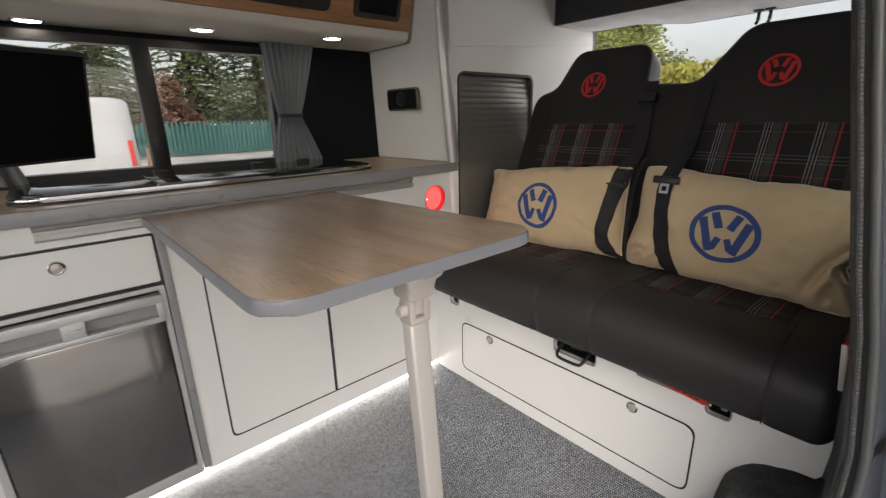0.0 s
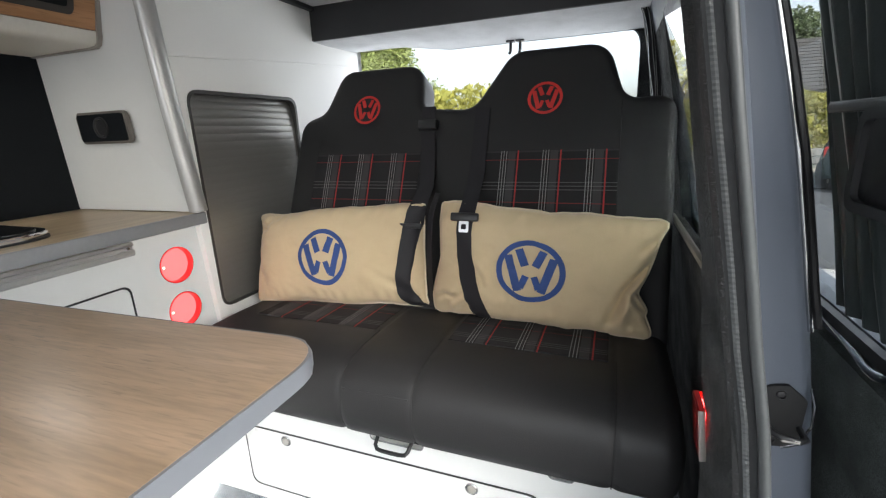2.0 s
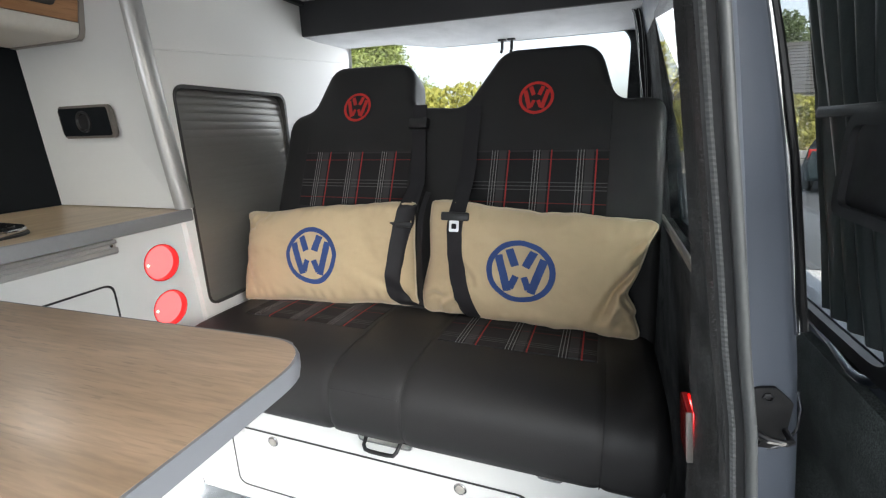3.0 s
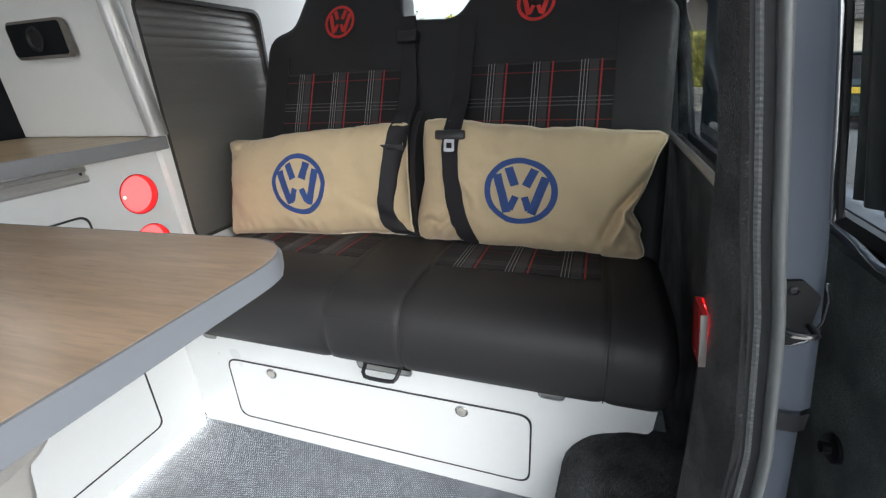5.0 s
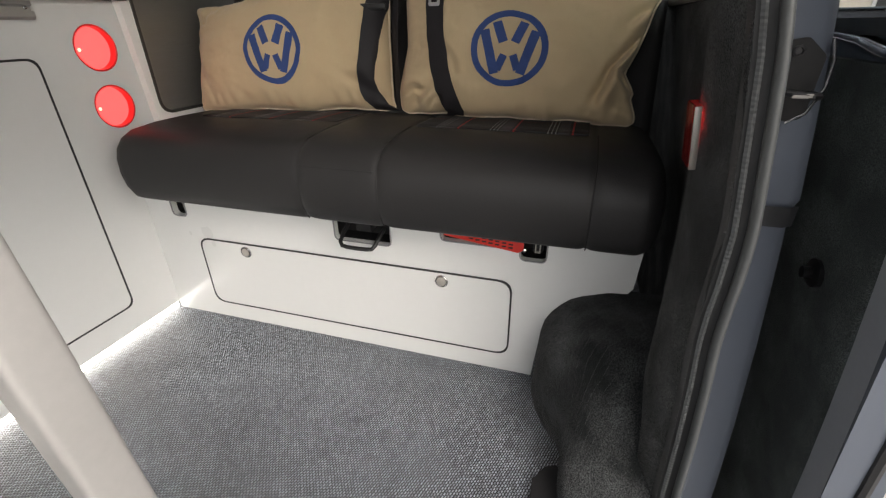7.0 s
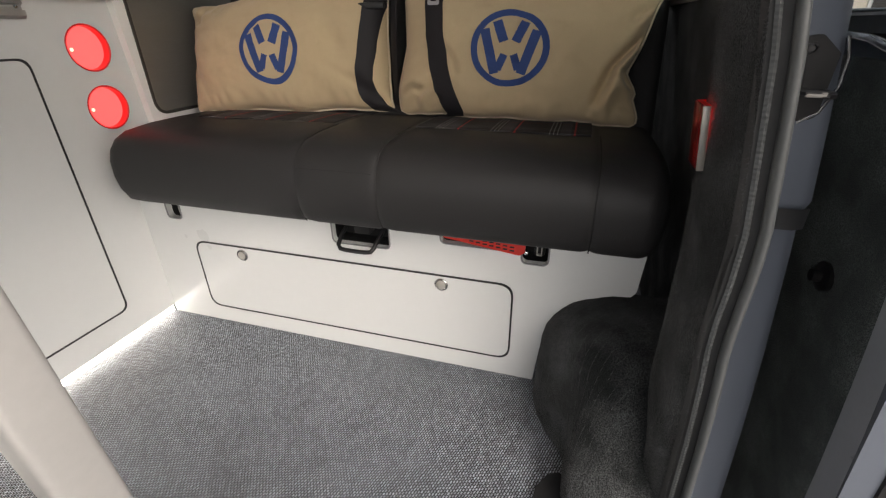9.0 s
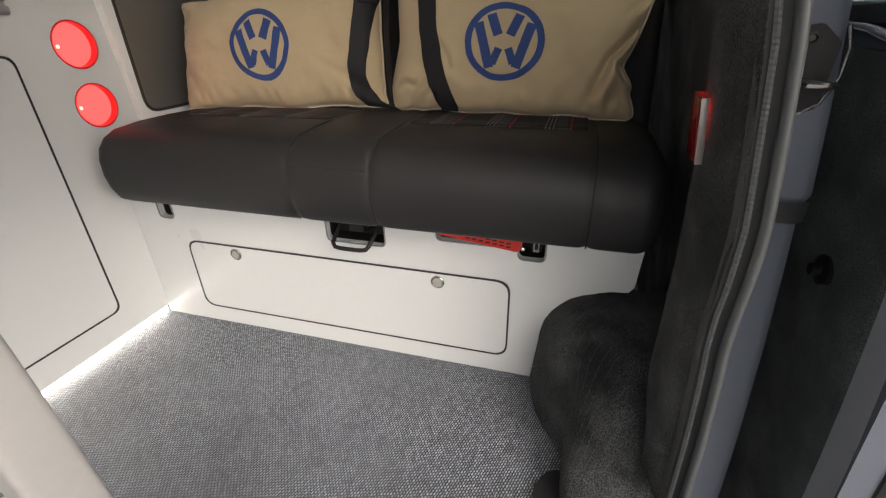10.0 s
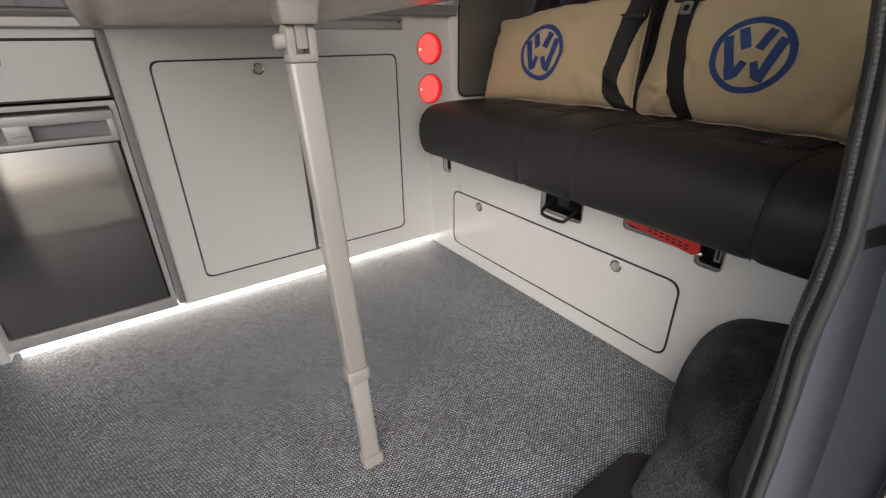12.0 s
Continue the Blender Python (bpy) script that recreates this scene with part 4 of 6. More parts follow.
def emblem(surface, r, name, material, parent, lift=0.0012, label=""):
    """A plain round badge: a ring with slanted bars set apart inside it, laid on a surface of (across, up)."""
    ring = bmesh.new()
    rows = []
    for k in range(57):
        a = 2 * math.pi * k / 56
        rows.append([ring.verts.new(surface(math.cos(a) * q * r, math.sin(a) * q * r, lift)) for q in (1.0, 0.92, 0.83)])
    skin(ring, rows, False, False)
    badge = part(name, ring, material, parent, label, smooth=0)
    for sx in (-1, 1):
        for (x0, y0), (x1, y1), w in (((0.66, 0.46), (0.34, -0.66), 0.12), ((0.36, 0.68), (0.15, 0.16), 0.12), ((0.12, -0.16), (0.27, -0.56), 0.10)):
            a, b = Vector((sx * x0, y0)), Vector((sx * x1, y1))
            s = Vector((-(b - a).y, (b - a).x)).normalized() * w
            bm = bmesh.new()
            rows = []
            for k in range(9):
                c = a.lerp(b, k / 8)
                rows.append([bm.verts.new(surface((c + s * q).x * r, (c + s * q).y * r, lift)) for q in (-1, 0, 1)])
            skin(bm, rows, False, False)
            part("bar", bm, material, badge, smooth=0)
    return badge


for y, z, r in ((0.388, 1.026, 0.045), (0.918, 1.023, 0.045)):
    emblem(lambda a, b, h, y=y, z=z: on_back(y - a, z + b * 0.91) + nrm * h, r, "badge", REDPRINT, bench, 0.0015, "red embroidered round badge")

# white base with the drawer, wheel-arch cut-out and recesses
base = bmesh.new()
NOTCHES = ((1.142, 1.100, 0.284), (0.699, 0.567, 0.275), (0.458, 0.302, 0.304), (0.298, 0.248, 0.282))


def notch(y0, y1, z0, r=0.012):
    """The cut-out's outline below the panel's top edge, from high y to low y."""
    return [(y0, 0.352)] + rounded([(y0, 0.352, 0), (y0, z0, r), (y1, z0, r), (y1, 0.352, 0)], 5)[1:-1] + [(y1, 0.352)]


bo = [(1.2195, 0.001), (1.2195, 0.352)] + [p for n in NOTCHES for p in notch(*n)] + [(0.082, 0.352), (0.088, 0.252), (0.096, 0.240)] + [(lerp(0.104, 0.190, f), 0.239 - 0.036 * f ** 2.2) for f in (0, 0.25, 0.5, 0.75, 1)] + [(0.216, 0.180), (0.234, 0.150), (0.243, 0.118), (0.248, 0.085), (0.252, 0.045), (0.256, 0.001)]
prism(base, bo, on_x(BENCH), (0.016, 0, 0))
part("base_panel", base, WHITE, bench, "white laminate base panel with a wheel-arch cut-out", smooth=0)
dl = inset(bench, "drawer", rrect(0.308, 1.083, 0.046, 0.232, 0.030), 0.0036, on_x(BENCH - 0.0002), (-1, 0, 0), "white wide drawer front")
for y in (0.948, 0.457):
    knob(dl, (BENCH - 0.0018, y, 0.2095), (-1, 0, 0))


for y0, y1, z0 in NOTCHES:
    liner = bmesh.new()
    box(liner, BENCH + 0.055, BENCH + 0.059, y1 - 0.004, y0 + 0.004, z0 - 0.004, 0.350)
    box(liner, BENCH + 0.0165, BENCH + 0.055, y1 - 0.004, y0 + 0.004, z0 - 0.006, z0 - 0.001)
    for y in (y1 - 0.005, y0 + 0.001):
        box(liner, BENCH + 0.0165, BENCH + 0.055, y, y + 0.004, z0 - 0.001, 0.350)
    rc = part("recess", liner, SATIN, bench, "black recess")
    path = [Vector((BENCH - 0.0005, a, b)) for a, b in notch(y0, y1, z0)]
    part("rim", tube(bmesh.new(), path, 0.0017, 6), EDGE, rc)


loop = [(0.885, 0.676, 0.304), (0.862, 0.675, 0.296), (0.842, 0.673, 0.284), (0.837, 0.667, 0.2775), (0.836, 0.655, 0.276), (0.836, 0.633, 0.2755), (0.836, 0.611, 0.276), (0.837, 0.599, 0.2775), (0.842, 0.593, 0.284), (0.862, 0.591, 0.296), (0.885, 0.590, 0.304)]
part("handle_bracket", cube(0.872, 0.900, 0.615, 0.650, 0.298, 0.345, 0.003), BLACK, bench)
part("pull_handle", tube(bmesh.new(), loop, 0.0045, 10), BLACK, bench, "black pull handle")
for y in (1.122, 0.267):
    ct = part("catch", cube(0.889, 0.9035, y - 0.010, y + 0.010, 0.290, 0.330, 0.002), BLACK, bench, "black catch with a metal tongue")
    bm = bmesh.new()
    box(bm, 0.884, 0.890, y - 0.0055, y - 0.0030, 0.293, 0.318, 0.0008)
    box(bm, 0.884, 0.890, y + 0.0030, y + 0.0055, 0.293, 0.318, 0.0008)
    box(bm, 0.884, 0.890, y - 0.0055, y + 0.0055, 0.291, 0.2945, 0.0008)
    part("tongue", bm, SATINNICKEL, ct)
REDTAG = mat("red_plastic_lever", (0.62, 0.035, 0.025), 0.45, var=0.06, bump=0.05)
lever = part("release_lever", prism(bmesh.new(), rounded([(0.292, 0.306, 0.006), (0.302, 0.299, 0.006), (0.452, 0.319, 0.004), (0.452, 0.346, 0.002), (0.292, 0.332, 0.004)]), on_x(0.861), (0.008, 0, 0), 0.002), REDTAG, bench, "red release lever with dark writing")
for k in range(7):
    y = 0.312 + 0.013 * k
    z = 0.309 + (y - 0.300) * 0.13
    bm = bmesh.new()
    box(bm, 0.8602, 0.8611, y, y + 0.0085, z - 0.004, z - 0.001)
    box(bm, 0.8602, 0.8611, y, y + 0.0085, z + 0.003, z + 0.006)
    part("writing", bm, BLACK, lever)
bm = bmesh.new()
lathe(bm, (0.866, 0.290, 0.304), (-1, 0, 0), [(0.004, -0.003), (0.004, 0.003), (0.002, 0.004)], 10)
part("pin", bm, CHROME, lever)


# ---- scatter cushions ----
def crease(path, u, v, w, h):
    """Signed way off a crease's line in metres, and how far along it a point lies (0 to 1)."""
    p = Vector((u * w / 2, v * h / 2))
    best = (9.0, 0.0)
    n = len(path) - 1
    for k in range(n):
        a, b = (Vector((q[0] * w / 2, q[1] * h / 2)) for q in path[k:k + 2])
        t = max(0.0, min(1.0, (p - a).dot(b - a) / (b - a).length_squared))
        d = p - a.lerp(b, t)
        cross = (b - a).x * d.y - (b - a).y * d.x
        if d.length < abs(best[0]):
            best = (d.length if cross > 0 else -d.length, (k + t) / n)
    return best


def pillow(corners, thick, seed, folds, badge_at, r, label, nip, creases=()):
    """A filled canvas cushion between four corners (top left, top right, bottom left, bottom right)."""
    tl, tr, bl, br = (Vector(c) for c in corners)
    out = ((bl - tl).cross(tr - tl)).normalized()
    if out.x > 0:
        out = -out
    wide, high = (tl - tr).length, (tl - bl).length

    def face(u, v, sign, extra=0.0):
        pinch = curve(nip[0 if u < 0 else 1], v)
        uu = u * (1 - pinch * abs(u) ** 3 - 0.022 * abs(u * v) ** 14 + 0.006 * noise.noise((v * 4.5, seed, 2 * u)))
        vv = v * (1 - 0.050 * (1 - abs(u) ** 5) + 0.07 * noise.noise((u * 3, seed, v * 0.5)) * (1 - u * u) + 0.03 * abs(u) ** 14 - 0.09 * abs(u * v) ** 14 + 0.02 * noise.noise((u * 9, seed, v)))
        a, b = (uu + 1) / 2, (vv + 1) / 2
        p = bl.lerp(br, a).lerp(tl.lerp(tr, a), b)
        f = (max(0, 1 - abs(u) ** 3.6) * max(0, 1 - abs(v) ** 2.8)) ** 0.5
        w = 0.0
        for fu, fv, ang, wid, amp in folds:
            du, dv = (u - fu), (v - fv)
            s = du * math.cos(ang) + dv * math.sin(ang)
            q = -du * math.sin(ang) + dv * math.cos(ang)
            w += amp * math.exp(-(s / wid) ** 2) * math.exp(-(q / 0.45) ** 2)
        for path, deep, ridge, width in creases:
            d, t = crease(path, u, v, wide, high)
            ease = min(1.0, 4 * t + 0.15, 4 * (1 - t) + 0.15)
            w += ease * (ridge * math.exp(-((d - 1.7 * width) / (1.3 * width)) ** 2) - deep * math.exp(-(d / width) ** 2))
        w += 0.006 * noise.noise((u * 2.1 + seed, v * 1.4, seed)) + 0.0040 * noise.noise((u * 6 + seed, v * 4, seed)) + 0.0011 * noise.noise((u * 22 + seed, v * 11, seed))
        pucker = 0.0085 * math.sin(u * 46 + 3 * seed + 2 * math.sin(u * 9)) * max(0, abs(v) - 0.72) / 0.28 * (1 - abs(v)) * 3
        pucker += 0.0060 * math.sin(v * 17 + 5 * seed) * max(0, abs(u) - 0.80) / 0.20 * (1 - abs(u)) * 3
        return p + out * sign * (thick * f * (1 if sign > 0 else 0.6) + (w * min(1, f * 2) + pucker if sign > 0 else 0) + extra)

    obj = empty("scatter_cushion", (bl + br) / 2, label, "cushion", "scatter cushions")
    bm = bmesh.new()
    nu, nv = 120, 64
    ids = {}
    for sgn in (1, -1):
        for i in range(nu + 1):
            for j in range(nv + 1):
                u, v = -1 + 2 * i / nu, -1 + 2 * j / nv
                rim = i in (0, nu) or j in (0, nv)
                if rim and sgn < 0:
                    ids[sgn, i, j] = ids[1, i, j]
                else:
                    ids[sgn, i, j] = bm.verts.new(face(u, v, sgn))
        for i in range(nu):
            for j in range(nv):
                bm.faces.new([ids[sgn, i, j], ids[sgn, i + 1, j], ids[sgn, i + 1, j + 1], ids[sgn, i, j + 1]])
    part("cover", bm, CANVAS, obj, smooth=75)
    rim = [face(-1 + 2 * k / 40, -1, 1) for k in range(41)] + [face(1, -1 + 2 * k / 24, 1) for k in range(1, 25)] + [face(1 - 2 * k / 40, 1, 1) for k in range(1, 41)] + [face(-1, 1 - 2 * k / 24, 1) for k in range(1, 25)]
    part("piping", tube(bmesh.new(), rim, 0.0028, 6), PIPING, obj, smooth=75)
    cu_, cv_ = badge_at
    emblem(lambda a, b, e: face(cu_ + a * 2 / wide, cv_ + b * 2 / high, 1, e), r, "badge", BLUE, obj, 0.0012, "blue printed round badge")
    return obj, face


_, faceL = pillow(((1.145, 1.188, 0.735), (1.150, 0.652, 0.782), (1.040, 1.148, 0.498), (1.120, 0.645, 0.503)), 0.066, 1.3,
                   [(0.86, -0.75, 0.8, 0.07, -0.010), (-0.9, -0.3, 0.3, 0.06, -0.006), (-0.88, 0.6, -0.6, 0.05, -0.007), (0.55, 0.1, 0.1, 0.10, -0.008)], (-0.030, -0.085), 0.074, "beige canvas cushion with a blue round badge, behind a seat belt",
                   ([(-1, 0.0), (-0.6, 0.03), (0.0, 0.055), (0.6, 0.05), (1, 0.0)], [(-1, -0.01), (-0.75, 0.03), (0.0, 0.04), (0.7, 0.03), (1, 0.0)]),
                   [([(0.99, -0.70), (0.90, -0.86), (0.80, -0.94)], 0.007, 0.006, 0.009), ([(-0.98, 0.70), (-0.88, 0.62), (-0.78, 0.60)], 0.006, 0.004, 0.009)])
_, faceR = pillow(((1.150, 0.615, 0.790), (1.140, 0.094, 0.757), (1.100, 0.626, 0.502), (1.085, 0.098, 0.497)), 0.068, 4.1,
                   [(-0.80, -0.75, -0.6, 0.06, -0.009), (0.62, -0.05, 0.5, 0.16, 0.006)], (-0.045, -0.02), 0.077, "creased beige canvas cushion with a blue round badge",
                   ([(-1, 0.02), (-0.6, -0.01), (0.0, 0.05), (0.6, 0.02), (1, 0.03)], [(-1, 0.065), (-0.82, 0.075), (-0.58, 0.125), (-0.48, 0.115), (-0.22, 0.20), (0.05, 0.135), (0.40, 0.085), (0.62, 0.06), (0.72, 0.035), (0.86, 0.0), (1, 0.01)]),
                   [([(0.60, -0.80), (0.66, -0.52), (0.78, -0.16), (0.92, 0.14), (1.0, 0.30)][::-1], 0.026, 0.016, 0.011), ([(0.99, -0.50), (0.92, -0.42), (0.88, -0.28)], 0.012, 0.008, 0.008), ([(1.0, 0.66), (0.90, 0.56), (0.80, 0.40)], 0.013, 0.007, 0.010),
                    ([(0.99, -0.78), (0.88, -0.70), (0.76, -0.72)], 0.006, 0.005, 0.010), ([(-0.56, -0.02), (-0.48, -0.22), (-0.45, -0.42)], 0.006, 0.003, 0.007), ([(-0.94, -0.70), (-0.84, -0.62), (-0.72, -0.66)], 0.008, 0.006, 0.009), ([(-0.70, -0.96), (-0.66, -0.80), (-0.58, -0.70)], 0.009, 0.006, 0.008)])


# ---- seat belts ----
def strap(name, pts, widths, parent, material=WEB, thick=0.0014):
    """A flat band: centre points with the half-width vector at each."""
    bm = bmesh.new()
    fine = []
    for i in range(len(pts) - 1):
        p0, p1, p2, p3 = (Vector(pts[max(0, min(len(pts) - 1, i + k))]) for k in (-1, 0, 1, 2))
        w1, w2 = Vector(widths[i]), Vector(widths[i + 1])
        for k in range(6):
            f = k / 6
            c = 0.5 * ((2 * p1) + (p2 - p0) * f + (2 * p0 - 5 * p1 + 4 * p2 - p3) * f * f + (3 * p1 - p0 - 3 * p2 + p3) * f ** 3)
            fine.append((c, w1.lerp(w2, f)))
    fine.append((Vector(pts[-1]), Vector(widths[-1])))
    sheet(bm, [[c - w, c - w * 0.9 + Vector((-0.0008, 0, 0)), c, c + w * 0.9 + Vector((-0.0008, 0, 0)), c + w] for c, w in fine], (thick, 0, 0))
    return part(name, bm, material, parent, smooth=60)


W = 0.0205


def band(name, free, face, laid, wide, parent, tail):
    """Belt webbing: free points on the backrest, then laid points (u, v, lean) that hug a cushion, then a tail."""
    rows = [[Vector(c) + Vector((0, -W * q, 0)) for q in (-1, -0.5, 0, 0.5, 1)] for c in free]
    n = len(laid) - 1
    for k in range(n * 6 + 1):
        i, f = min(n - 1, k // 6), (k - min(n - 1, k // 6) * 6) / 6
        u, v, s = (lerp(laid[i][q], laid[i + 1][q], f) for q in range(3))
        rows.append([face(u + W * q * wide, v + s * q, 1, 0.0035) for q in (-1, -0.5, 0, 0.5, 1)])
    rows += [[Vector(c) + Vector((0, -W * q, 0)) for q in (-1, -0.5, 0, 0.5, 1)] for c in tail]
    bm = bmesh.new()
    sheet(bm, rows, (0.0015, 0, 0))
    return part(name, bm, WEB, parent, smooth=60)


bl_ = empty("seat_belt", (1.33, 0.70, 0.98), "black seat belt hanging over a beige cushion", "seat belt", "rear belts")
band("webbing", [on_back(0.712, 1.020) + nrm * 0.004, on_back(0.706, 0.95) + nrm * 0.006, on_back(0.692, 0.86) + nrm * 0.010, on_back(0.680, 0.80) + nrm * 0.03], faceL, [(0.95, 0.86, 0.0), (0.92, 0.5, 0.0), (0.88, 0.1, 0.01), (0.83, -0.35, 0.02), (0.81, -0.6, 0.03), (0.83, -0.82, 0.08), (0.88, -0.96, 0.05)], 2 / 0.53, bl_, [(1.115, 0.650, 0.507)])
part("guide", cube(-0.030, 0.030, -0.010, 0.010, -0.014, 0.014, 0.004, 2, Matrix.Translation(on_back(0.704, 0.965) + nrm * 0.014) @ pose(0, 0, 0, 20, 0, 80)), BLACK, bl_)
cl_ = faceL(0.92, 0.50, 1, 0.008)
part("stop", cube(-0.004, 0.004, -0.030, 0.030, -0.006, 0.006, 0.002, 2, Matrix.Translation(cl_)), BLACK, bl_)
strap("return_webbing", [(1.17, 0.628, 0.80), (1.125, 0.634, 0.74), (1.11, 0.636, 0.62), (1.12, 0.636, 0.52)], [(0.008, 0.010, 0)] * 4, bl_)
br_ = empty("seat_belt", (1.33, 0.56, 1.0), "black seat belt with its metal tongue over a beige cushion", "seat belt", "rear belts")
band("webbing", [on_back(0.552, 1.010) + nrm * 0.004, on_back(0.551, 0.93) + nrm * 0.006, on_back(0.548, 0.85) + nrm * 0.012, on_back(0.545, 0.81) + nrm * 0.03], faceR, [(-0.675, 0.90, 0.0), (-0.67, 0.5, 0.0), (-0.645, 0.1, 0.01), (-0.59, -0.35, 0.02), (-0.525, -0.7, 0.03), (-0.47, -0.96, 0.03)], 2 / 0.52, br_, [(1.085, 0.490, 0.508)])
ct_ = faceR(-0.672, 0.74, 1, 0.012)
mm = Matrix.Translation(ct_) @ pose(0, 0, 0, 0, 14, 0)
tg_ = part("tongue_cover", cube(-0.006, 0.006, -0.034, 0.034, -0.008, 0.012, 0.004, 2, mm), BLACK, br_)
part("tongue", ringed(bmesh.new(), [(a, b - 0.021) for a, b in rrect(-0.012, 0.012, -0.013, 0.013, 0.004)], [(a, b - 0.021) for a, b in rrect(-0.006, 0.006, -0.006, 0.006, 0.002)], lambda a, b: mm @ Vector((-0.004, a, b)), (0.002, 0, 0)), CHROME, tg_, "chromed buckle tongue")


# ---- table ----
table = empty("table", (0.25, 0.8, 0.72), "oak-effect camper table with grey edge and one leg", "table")


def table_z(y):
    return lerp(0.7265, 0.7085, (y - 0.46) / 0.74)


TX0, TX1, TY0, TY1 = 0.006, 0.461, 0.465, 1.204
shape = rounded([(TX0, TY0, 0.065), (TX1, TY0, 0.065), (TX1, TY1, 0.006), (TX0, TY1, 0.006)], 10)
inner = [(lerp(a, 0.255, 0.012), lerp(b, 0.83, 0.008)) for a, b in shape]
part("tabletop", prism(bmesh.new(), inner, lambda a, b: Vector((a, b, table_z(b) + 0.006)), (0, 0, 0.0193)), OAK, table, "oak-effect top")
band = bmesh.new()
prism(band, shape, lambda a, b: Vector((a, b, table_z(b) + 0.0060)), (0, 0, 0.0190), 0.005, 3)
part("edge_band", band, BAND, table, "grey rounded edge band")
LEG = Vector((0.240, 0.478, 0.0))
HEAD = Vector((0.217, 0.497, 0.657))


def leg_tube(z0, z1, half, deep, r):
    """A length of the leg's flat-sided tube, its corners rounded."""
    bm = bmesh.new()
    ring = rrect(-half, half, -deep, deep, r, 5)
    rows = []
    for z, e in ((z0, 0.94), (z0 + 0.0015, 1.0), (z1 - 0.0015, 1.0), (z1, 0.94)):
        c = LEG.lerp(HEAD, z / HEAD.z)
        rows.append([bm.verts.new((c.x + a * e, c.y + b * e, z)) for a, b in ring])
    return skin(bm, rows)


part("upper_tube", leg_tube(0.214, 0.657, 0.0162, 0.0118, 0.0055), LEGMETAL, table, "pale silver upper leg tube")
part("collar", leg_tube(0.190, 0.2135, 0.0187, 0.0145, 0.0075), CAST, table, "grey plastic collar")
part("lower_tube", leg_tube(0.010, 0.190, 0.0142, 0.0100, 0.005), LEGMETAL, table)
part("foot", leg_tube(0.0004, 0.024, 0.0182, 0.0142, 0.0075), CAST, table, "worn grey rubber foot")
mk = Matrix.Translation(HEAD)
part("socket", cube(-0.0172, 0.0172, -0.0135, 0.0135, 0.0003, 0.010, 0.003, 2, mk), CAST, table, "grey cast socket of the folding joint")
for sx in (-1, 1):
    part("cheek", prism(bmesh.new(), rounded([(-0.0132, 0.008, 0.0), (0.0132, 0.008, 0.0), (0.0132, 0.040, 0.011), (-0.0132, 0.040, 0.011)]), lambda a, b: mk @ Vector((0.0170 if sx > 0 else -0.0075, a, b)), (-0.0095, 0, 0), 0.002), CAST, table)
tongue = bmesh.new()
prism(tongue, [(-0.0110, 0.0150), (0.0110, 0.0150), (0.0110, 0.041), (-0.0110, 0.041)], lambda a, b: mk @ Vector((0.0070, a, b)), (-0.0140, 0, 0), 0.002)
part("hinge_tongue", tongue, CAST, table)
bm = bmesh.new()
lathe(bm, HEAD + Vector((-0.0170, 0, 0.022)), (-1, 0, 0), [(0.0085, -0.002), (0.0085, 0.008), (0.006, 0.011), (0, 0.011)], 16)
part("pivot_bolt", bm, CAST, table)
block = bmesh.new()
rows = []
for z, w, d in ((0.0395, 0.0195, 0.0185), (0.0420, 0.0215, 0.0205), (0.056, 0.0230, 0.0220), (0.068, 0.0260, 0.0245), (0.0725, 0.0280, 0.0270)):
    rows.append([block.verts.new(mk @ Vector((a, b, z))) for a, b in rrect(-w, w, -d, d, 0.008, 4)])
skin(block, rows)
part("mounting_block", block, CAST, table, "grey cast block under the top")
bm = bmesh.new()
lathe(bm, HEAD, (0, 0, 1), [(0.030, 0.0710), (0.0405, 0.0722), (0.0415, 0.0752), (0.0, 0.0752)], 32)
part("mounting_plate", bm, CAST, table, "grey round mounting plate")


# ---- door opening: lining, seal, painted jamb ----
def loft(bm, pts_at, zs, thick=None):
    return sheet(bm, [pts_at(z) for z in zs], thick)


zs = [-0.30, -0.1, 0.0, 0.1, 0.2, 0.3, 0.4, 0.5, 0.6, 0.7, 0.8, 0.9, 1.0, 1.1, 1.2, 1.30]


def sd(z):
    return side(max(0, z))


def inward(z):
    """How far the lining stands in from the seal."""
    return curve([(-1, 0.060), (0.0, 0.052), (0.25, 0.032), (0.45, 0.017), (0.60, 0.010), (0.9, 0.013), (2, 0.014)], z)


def tuck(z):
    """How the window's edge leans in with height."""
    return curve([(-1, 0.98), (0.55, 0.98), (0.73, 0.94), (0.77, 0.91), (0.91, 0.85), (1.0, 0.78), (1.066, 0.71), (1.4, 0.5)], z)


def swing(z):
    """The seal runs further out above the wheel arch than below it."""
    return curve([(-1, 0.009), (0.10, 0.009), (0.21, 0.0052), (0.30, 0.0030), (0.36, 0.0025), (0.40, -0.0004), (0.44, -0.006), (0.50, -0.0115), (0.66, -0.010), (0.74, -0.005), (0.95, 0.0), (3, 0.0)], z)


def lining(z):
    d, s, w = inward(z), sd(z), swing(z)
    g = curve([(-1, 1.0), (0.68, 1.0), (0.76, 0.62), (1.3, 0.54), (3, 0.5)], z)
    back = curve([(-1, 0.022), (0.68, 0.022), (0.76, 0.060), (3, 0.060)], z)
    return [Vector((0.579 + (a - 0.579) * g, s + e, z)) for a, e in ((0.579, 0.0115 + w), (0.586, 0.0135 + 0.9 * w), (0.600, lerp(0.0145, d, 0.4) + 0.7 * w), (0.620, d + 0.4 * w), (0.640, d + 0.002), (0.660, d + 0.003), (0.690, d + 0.004), (0.714, d + 0.002), (0.728, d - 0.006), (0.745, d - back))]


